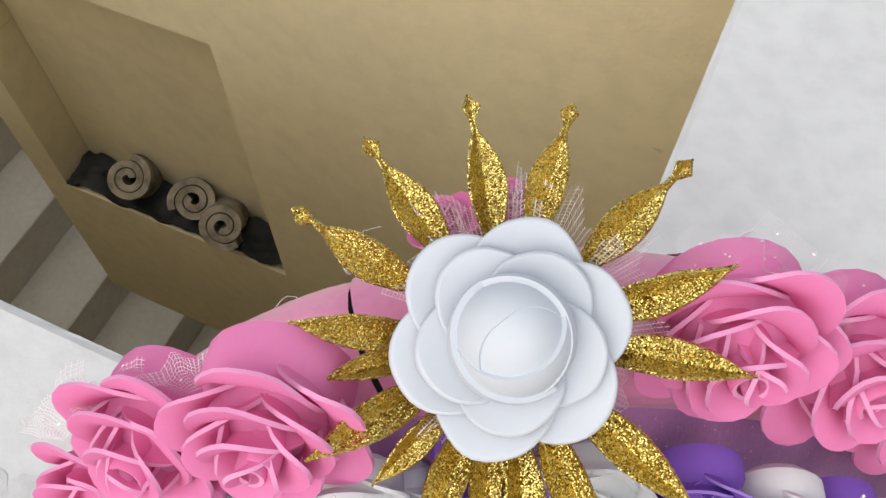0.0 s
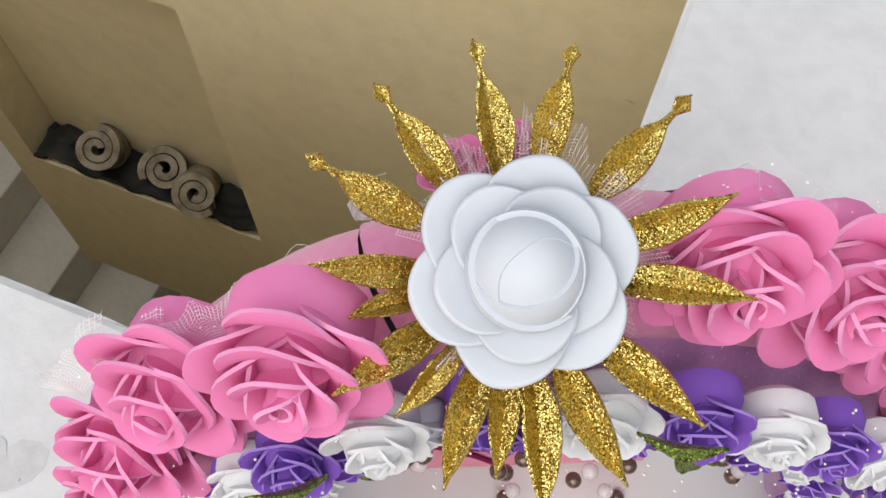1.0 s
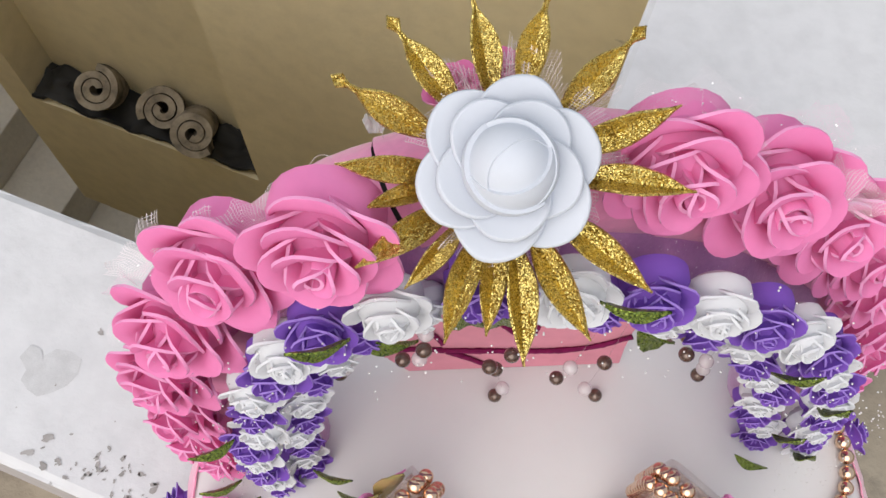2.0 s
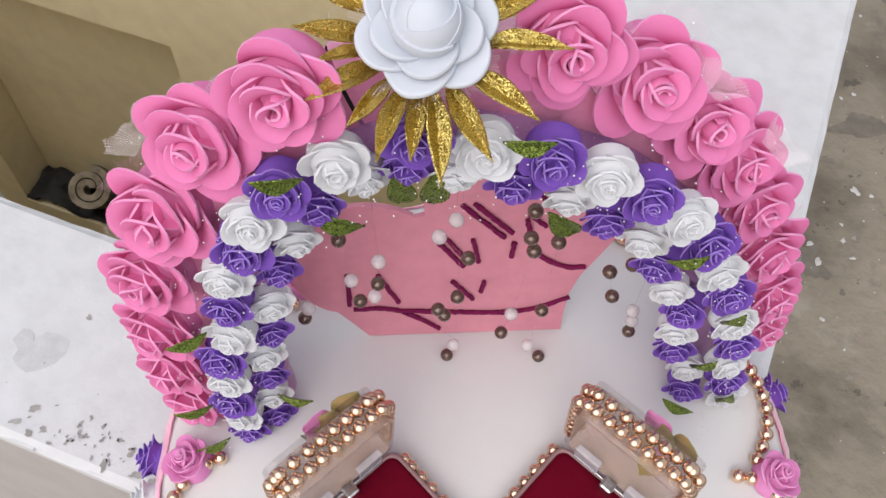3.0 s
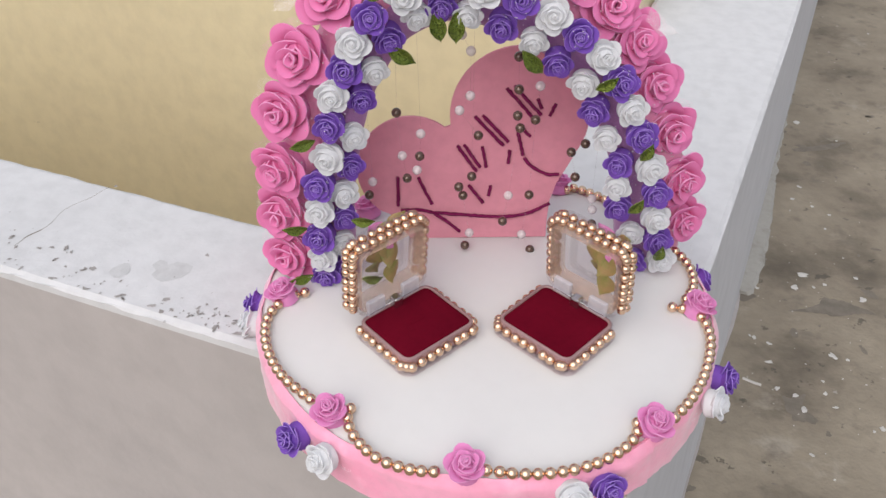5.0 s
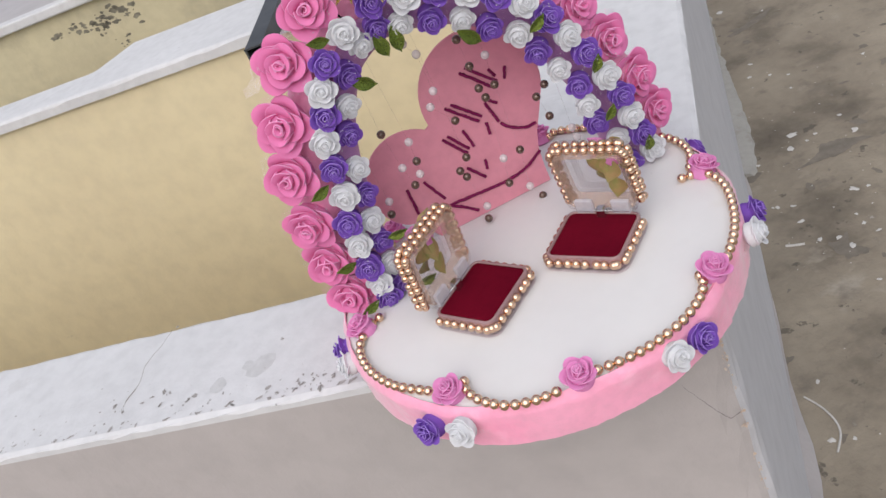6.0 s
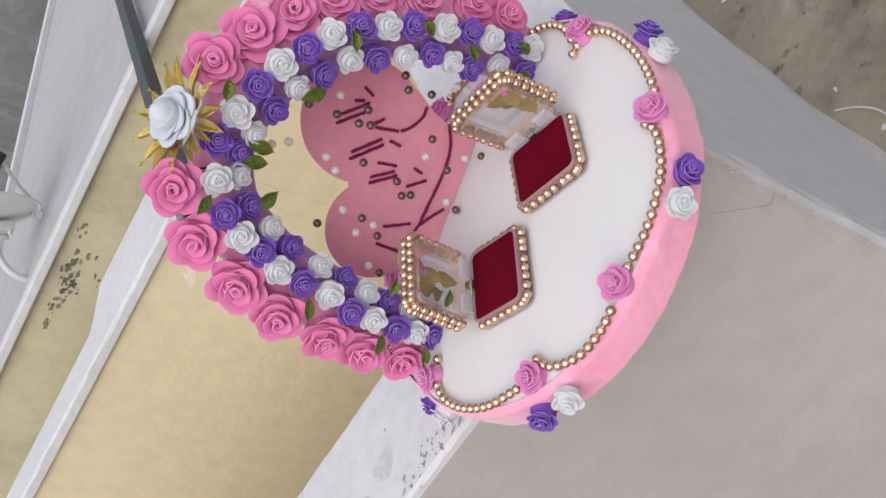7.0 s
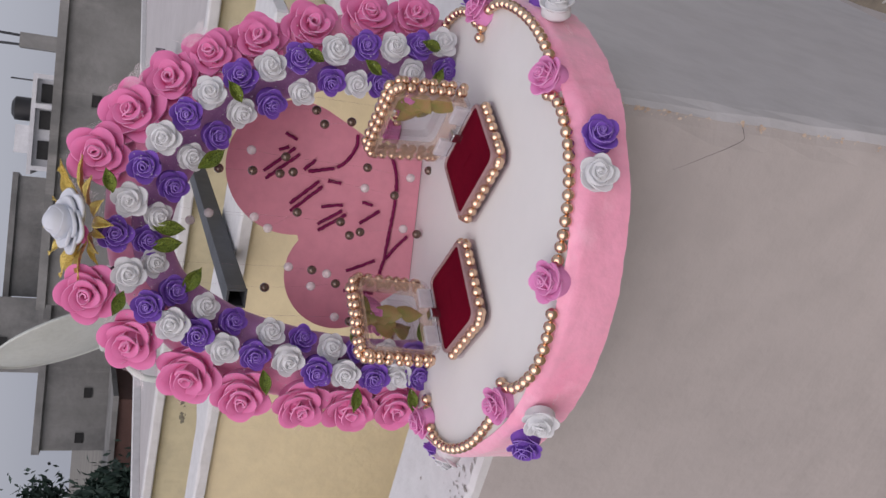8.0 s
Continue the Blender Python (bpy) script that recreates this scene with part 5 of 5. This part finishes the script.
for k, (base, tip, w, h) in enumerate((((0.033, 0.077, 0.233), (0.053, 0.084, 0.252), 0.013, 0.028), ((-0.098, 0.066, 0.203), (-0.112, 0.074, 0.212), 0.022, 0.012),
                                       ((-0.084, 0.066, 0.212), (-0.094, 0.074, 0.224), 0.020, 0.011), ((-0.066, 0.067, 0.221), (-0.072, 0.076, 0.232), 0.022, 0.010),
                                       ((0.086, 0.068, 0.219), (0.098, 0.078, 0.230), 0.022, 0.012), ((0.120, 0.068, 0.184), (0.134, 0.076, 0.194), 0.022, 0.012))):
    along = (Vector(tip) - Vector(base)).normalized()
    across = along.cross(Vector((0, -0.8, 0.6))).normalized()
    m = Matrix.Translation(base) @ Matrix((across, along, across.cross(along))).transposed().to_4x4()
    part("net_fan", tulle_mesh(w, h, 400 + k, NET_FAN, 2), None, arch, "fan of fine dotted net", m)
part("net_scrap", tulle_mesh(0.006, 0.006, 301, FROSTED, 2), None, arch, "small white scrap", Matrix.Translation((-0.036, 0.092, 0.224)) @ Matrix.Rotation(radians(40), 4, "X"))
# the net's white dots, scattered between and over the flowers
bm = bmesh.new()
track = spline([(x, 0.0, z) for x, z in ((0.148, 0.012), (0.140, 0.06), (0.128, 0.105), (0.108, 0.150), (0.080, 0.186), (0.045, 0.212), (0.004, 0.222), (-0.040, 0.212), (-0.068, 0.185), (-0.084, 0.14), (-0.096, 0.09), (-0.100, 0.05), (-0.098, 0.012))], 0.002)
for k in range(460):
    p = track[rng.randrange(len(track))]
    o = outward(p.x, p.z)
    off = max(-0.018, min(0.016, rng.gauss(0, 0.011)))
    q = p + o * off
    bmesh.ops.create_icosphere(bm, subdivisions=1, radius=0.00022 + 0.0002 * rng.random(), matrix=Matrix.Translation((q.x, 0.027 + 0.012 * rng.random() + max(0, off) * 0.7, q.z)))
tagged(part("net_dots", bm, WHITE_PEARL, arch), "white dots of the fine net", kind="stuff")

# ---- the gold-leaved white rose at the top ----
crown_frame = frame_of((-0.0045, 0.067, 0.2450), (0, -0.42, 0.907))
crown = thing("crown_flower", "large white foam rose ringed by gold glitter leaves", "flower", crown_frame)
LONG = [leaf_mesh(0.0318, 0.0076, 0.36, GOLD_LEAF, True, k) for k in range(3)]
POINTED = [leaf_mesh(0.0268, 0.0068, 0.40, GOLD_LEAF, False, k + 5) for k in range(3)]
for k, (deg, length, bulb) in enumerate(((149, 1.04, True), (126, 1.0, True), (100, 1.0, True), (74, 1.0, True), (44, 1.05, True), (18, 1.12, False), (-9, 1.16, False), (-43, 1.16, False),
                                         (-66, 1.15, False), (-87, 1.2, False), (-99, 0.95, False), (-112, 1.1, False), (-133, 0.85, False), (-149, 1.1, False), (-167, 0.8, False), (176, 1.0, False))):
    m = Matrix.Rotation(radians(deg), 4, "Z") @ Matrix.Translation((0.0135, 0, -0.0025 + 0.0008 * (k % 2))) @ Matrix.Rotation(radians(-4 - 5 * (k % 3) - (11 if k in (5, 6, 7, 13, 15) else 0)), 4, "Y") @ Matrix.Rotation(radians(14 * (k % 3 - 1)), 4, "X") @ Matrix.Scale(length, 4)
    part("gold_leaf", (LONG if bulb else POINTED)[k % 3], None, crown, "gold glitter leaf", m)
flower = new("white_rose")
flower.parent = crown
flower.matrix_local = Matrix.Translation((0, 0, 0.001))
tagged(flower, "large white foam rose")


def round_petal(rad, along, cup, droop, thick, seed):
    """A thick, soft-edged, nearly round petal that lies out along +x; cup lifts its rim, droop lets its end hang."""
    o = Vector((seed * 7.3, seed * 3.1, 0))
    bm = bmesh.new()
    n = 36
    rings = []

    def ring(rho, off):
        out = []
        for k in range(n):
            th = k * math.tau / n
            q = rad * rho * (1 + 0.05 * noise.noise(Vector((math.cos(th) * 1.3, math.sin(th) * 1.3, 0)) + o))
            x, y = q * math.cos(th) * along, q * math.sin(th)
            far = max(0.0, x / rad)
            z = cup * rad * (abs(y) / rad) ** 2 + 0.5 * cup * rad * rho ** 4 - droop * rad * far ** 2 + 0.05 * rad * noise.noise(Vector((x / rad, y / rad, 3)) + o)
            out.append((x, y, z + off))
        return out

    top = [(0.02, 0.5), (0.4, 0.5), (0.75, 0.5), (0.92, 0.48)]
    rim = [(1.0 - 0.075 + 0.075 * math.cos(a), 0.5 * math.sin(a)) for a in (1.1, 0.6, 0.0, -0.6, -1.1)]
    for rho, h in top + rim + [(rho, -h) for rho, h in reversed(top)]:
        rings.append(ring(rho, h * thick))
    return rings_to(bm, rings, True, True)


RF = 0.0203                                  # the flower's radius
for n, rad, at, lift, lean, cup, droop, off, thick in ((6, 0.52, 0.56, 0.22, 17, 0.14, 0.10, 0.30, 0.0024), (5, 0.46, 0.40, 0.36, 22, 0.16, 0.08, 0.93, 0.0024)):
    kinds = [mesh_of("petal", round_petal(rad * RF, 1.0, cup, droop, thick, q + n + int(100 * rad)), CROWN_FOAM) for q in range(3)]
    for i in range(n):
        part("petal", kinds[i % 3], None, flower, m=Matrix.Rotation(off + i * math.tau / n, 4, "Z") @ Matrix.Translation((at * RF, 0, lift * RF)) @ Matrix.Rotation(radians(-lean), 4, "Y") @ Matrix.Rotation(radians(7), 4, "X"))
bm = bmesh.new()
rings_to(bm, [[(RF * r * math.cos(a * math.tau / 24), RF * r * math.sin(a * math.tau / 24), RF * z) for a in range(24)] for r, z in ((0.30, 0.0), (0.52, 0.12), (0.52, 0.44), (0.48, 0.60), (0.1, 0.64))], True, True)
part("heart", bm, CROWN_FOAM, flower)


def egg(az, el, f=1.0):
    return 0.0094 * f * math.cos(el) * math.cos(az), 0.0094 * f * math.cos(el) * math.sin(az), 0.0096 * f * math.sin(el) ** (1 if el < 0 else 1.25)


def wrap(f, az0, az1, rise, thick):
    """A petal wrapped close round the egg-shaped middle, with a curved upper edge."""
    bm = bmesh.new()
    rows = []
    for i in range(15):
        row = []
        for j in range(25):
            a = j / 24
            top = radians(rise * (0.35 + 0.65 * math.sin(math.pi * a) ** 0.7))
            row.append(bm.verts.new(egg(radians(az0 + (az1 - az0) * a), radians(-40) + (top + radians(40)) * i / 14, f + 0.03 * a)))
        rows.append(row)
    for p, q in zip(rows, rows[1:]):
        for j in range(24):
            bm.faces.new((p[j], p[j + 1], q[j + 1], q[j]))
    thicken(bm, thick)
    return bm


bm = bmesh.new()
rings_to(bm, [[egg(a * math.tau / 28, radians(-80 + 160 * k / 15)) for a in range(28)] for k in range(16)], True, True)
part("bud", bm, CROWN_FOAM, flower, m=Matrix.Translation((0, 0, 0.0138)))
for f, az0, az1, rise in ((1.02, 20, 235, 70), (1.07, 190, 400, 50), (1.12, 300, 480, 30), (1.16, 120, 310, 20)):
    part("petal", mesh_of("petal", wrap(f, az0, az1, rise, 0.0013), CROWN_FOAM, CROWN_FOAM), None, flower, m=Matrix.Translation((0, 0, 0.0138)))
for k, deg in enumerate((100, 60, 20, -15, 135, -70, -110)):
    m = Matrix.Rotation(radians(deg - 90), 4, "Z") @ Matrix.Translation((0, 0.012, -0.001)) @ Matrix.Rotation(radians(6), 4, "X")
    part("tulle", tulle_mesh(0.024 if k < 3 else 0.018, 0.021 if k < 3 else 0.014, 90 + k, NET_FAN, 2), None, crown, "fan of fine white net", m)

# ---- strings of beads hanging in the arch ----
BEAD = mesh_of("brown_bead", ball(0.0034), BROWN_BEAD)
PEARL_W = mesh_of("white_pearl", ball(0.0033), CLEAR_PEARL)
LEFT_AND_MIDDLE = (
    ((0.004, 0.196), ((0.002, 0.177, 1), (0.008, 0.165, 1), (0.008, 0.134, 1), (0.001, 0.124, 1), (0.014, 0.104, 0))),
    ((0.01, 0.194), ((0.01, 0.072, 0), (0.001, 0.065, 0), (0.004, 0.057, 0), (0.009, 0.024, 1), (0.006, 0.013, 0))),
    ((-0.027, 0.19), ((-0.025, 0.107, 1), (-0.026, 0.09, 0), (-0.028, 0.079, 1))),
    ((-0.04, 0.18), ((-0.041, 0.122, 0), (-0.038, 0.089, 1), (-0.035, 0.071, 0))),
    ((-0.061, 0.14), ((-0.059, 0.07, 1), (-0.062, 0.058, 0))),
)
RIGHT = (
    ((0.086, 0.122), ((0.087, 0.098, 0), (0.078, 0.091, 0), (0.082, 0.072, 0))),
    ((0.052, 0.172), ((0.054, 0.14, 1), (0.052, 0.116, 0), (0.051, 0.056, 0), (0.047, 0.023, 1), (0.054, 0.009, 0))),
    ((0.039, 0.18), ((0.039, 0.161, 0), (0.04, 0.138, 0), (0.04, 0.119, 0), (0.042, 0.11, 0), (0.036, 0.057, 1), (0.033, 0.033, 0))),
    ((0.096, 0.112), ((0.096, 0.052, 1), (0.097, 0.043, 1), (0.098, 0.03, 0))),
)
for top, beads in LEFT_AND_MIDDLE + RIGHT:
    st = thing("bead_string", "clear thread hung with brown beads and white pearls", "bead string", Matrix.Translation((top[0], 0.078, top[1])), "bead strings")
    path = [Vector((0, 0, 0))]
    for x, z, white in beads:
        p = Vector((x - top[0], rng.uniform(-0.002, 0.002), z - top[1]))
        path.append(p)
        part("white_pearl" if white else "brown_bead", PEARL_W if white else BEAD, None, st, "white pearl" if white else "dark brown bead", Matrix.Translation(p))
    part("thread", tube(bmesh.new(), path, 0.00012, 5), THREAD, st, "clear nylon thread")


# ---- open ring boxes ----
def tray_mesh(w, d, h, wall, r, floor):
    """An open box with rounded corners, thin walls and a floor."""
    bm = bmesh.new()
    o, i = rounded_rect(w, d, r), rounded_rect(w - 2 * wall, d - 2 * wall, r - wall)
    rings_to(bm, [[(x, y, z) for x, y in q] for q, z in ((o, 0), (o, h), (i, h), (i, floor))], True, True)
    return bm


BOX_PEARL = mesh_of("box_pearl", ball(0.0028), GOLD_PEARL)
W, D, DL, HB, HL = 0.0570, 0.0490, 0.0535, 0.0120, 0.0190


def ring_box(m):
    ob = thing("ring_box", "open clear ring box edged with gold pearls, crimson velvet inside", "ring box", m, "ring boxes")
    base = part("base", tray_mesh(W + 0.0030, D + 0.0030, HB - 0.0014, 0.0012, 0.007, 0.0015), TRAY, ob, "clear acrylic tray", smooth=False)
    bm = bmesh.new()
    o, i = rounded_rect(W + 0.0020, D + 0.0020, 0.0065), rounded_rect(W - 0.0022, D - 0.0022, 0.0050)
    rings_to(bm, [[(x, y, z) for x, y in q] for q, z in ((o, 0.0016), (o, HB - 0.0014), (rounded_rect(W + 0.0010, D + 0.0010, 0.006), HB - 0.0006), (rounded_rect(W - 0.0010, D - 0.0010, 0.0055), HB - 0.0004), (i, HB - 0.0010), (i, 0.0016))])
    part("rim", bm, RIM, base, "pale mauve rim round the velvet")
    bm = bmesh.new()
    rings_to(bm, [[(x, y, z) for x, y in rounded_rect(W + 0.0085, D + 0.0085, 0.009)] for z in (0.0, 0.0018)], True, True)
    part("foot_plate", bm, TRAY, ob, "clear foot plate", smooth=False)
    bm = bmesh.new()
    w, d = W - 0.0024, D - 0.0024
    rings = [[(x, y, z) for x, y in rounded_rect(w - 2 * s, d - 2 * s, 0.004)] for s, z in ((0, 0.0018), (0, 0.0102), (0.0006, 0.0108), (0.003, 0.0110))]
    rings_to(bm, rings, True, True)
    part("velvet_pad", bm, VELVET, ob, "crimson velvet cushion")
    part("pad_slit", boxed(-0.006, 0.006, -0.0005, 0.0005, 0.0111, 0.01125), VELVET, ob, smooth=False)

    def row(parent, pts):
        for p in pts:
            part("pearl", BOX_PEARL, None, parent, m=Matrix.Translation(p) @ Matrix.Scale(1.2, 4))

    wide_pts = rounded_rect(W + 0.0044, D + 0.0044, 0.008, 8)
    path = spline([(x, y, 0.0062) for x, y in wide_pts] + [(*wide_pts[0], 0.0062)], 0.0072)
    row(base, [p for p in path if p.y < D / 2 - 0.002][:40])
    # lid, turned back on its hinge
    outline_pts = rounded_rect(W + 0.0018, DL + 0.0018, 0.007, 8)
    lid = new("lid")
    lid.parent = ob
    lid.matrix_local = Matrix.Translation((0, D / 2 + 0.0005, HB + 0.0005)) @ Matrix.Rotation(radians(-85), 4, "X") @ Matrix.Translation((0, -DL / 2, 0))
    tagged(lid, "clear acrylic lid standing open")
    up = Matrix.Translation((0, 0, HL)) @ Matrix.Rotation(math.pi, 4, "Y")
    part("shell", tray_mesh(W, DL, HL, 0.0020, 0.006, 0.0020), ACRYLIC, lid, m=up, smooth=False)
    bm = bmesh.new()
    for k in range(3):
        w, d = W - 0.016 - 0.004 * k, DL - 0.016 - 0.004 * k
        o, i = rounded_rect(w, d, 0.004), rounded_rect(w - 0.0014, d - 0.0014, 0.0035)
        vs = [[bm.verts.new((x, y, z)) for x, y in q] for q, z in ((o, HL - 0.0022), (o, HL - 0.0034), (i, HL - 0.0034), (i, HL - 0.0022))]
        for a, b in zip(vs, vs[1:] + vs[:1]):
            for j in range(len(a)):
                bm.faces.new((a[j], a[(j + 1) % len(a)], b[(j + 1) % len(a)], b[j]))
    part("moulded_frame", bm, ACRYLIC, lid, smooth=False)
    bm = bmesh.new()
    o, i = rounded_rect(W - 0.0046, DL - 0.0046, 0.0042), rounded_rect(W - 0.0056, DL - 0.0056, 0.0040)
    vs = [[bm.verts.new((x, y, z)) for x, y in q] for q, z in ((o, 0.0005), (o, HL - 0.0024), (i, HL - 0.0024), (i, 0.0005))]
    for a, b in zip(vs, vs[1:] + vs[:1]):
        for j in range(len(a)):
            bm.faces.new((a[j], a[(j + 1) % len(a)], b[(j + 1) % len(a)], b[j]))
    part("glue_band", bm, GLUE, lid, "tan band of glue behind the pearls", smooth=False)
    for n, z in enumerate((0.0056, 0.0122)):
        path = spline([(x, y, z) for x, y in outline_pts] + [(*outline_pts[0], z)], 0.0034)[n::2]
        for p in path:
            if p.y < DL / 2 - 0.001:
                part("pearl", BOX_PEARL, None, lid, m=Matrix.Translation(p) @ Matrix.Scale(1.13, 4))
    for x in (-0.0145, 0.0145):
        part("hinge_tab", boxed(x - 0.007, x + 0.007, D / 2 - 0.001, D / 2 + 0.0026, HB - 0.005, HB + 0.010, bevel=0.0008), FROSTED, ob, "frosted hinge tab", smooth=False)
    part("hinge_pin", tube(bmesh.new(), [(-W / 2 + 0.008, D / 2 - 0.0005, HB + 0.0006), (W / 2 - 0.008, D / 2 - 0.0005, HB + 0.0006)], 0.0006, 8), METAL, ob, "thin steel hinge pin")
    part("clasp", boxed(-0.0034, 0.0034, D / 2 - 0.0062, D / 2 + 0.0008, HB - 0.003, HB + 0.0062, bevel=0.0012), METAL, ob, "small steel clasp", smooth=False)
    # leaves added in the lid for the blotches that show through clear plastic
    for k, m2 in enumerate(LID_LEAF_AT):
        part("dried_leaf", LID_LEAF[k % 3], None, lid, "leaf added in the lid for what shows through it", Matrix.Translation((0.006, -0.002, HL - 0.0065)) @ m2)
    return ob


r = random.Random(6)
LID_LEAF = [leaf_mesh(0.019, 0.015, 0.2, (OLIVE, OLIVE, LILAC_PINK)[k], seed=k) for k in range(3)]
LID_LEAF_AT = [Matrix.Translation((r.uniform(-0.011, 0.011), r.uniform(-0.011, 0.009), r.uniform(0, 0.004))) @ Euler((r.uniform(-.4, .4), r.uniform(-.4, .4), r.uniform(0, 6))).to_matrix().to_4x4() for k in range(12)]
left_box = ring_box(SET @ pose(-0.0270, -0.0105, 0.0005, 0, 0, 40))
copy_thing(left_box, SET @ pose(0.0635, -0.0115, 0.0005, 0, 0, -45))
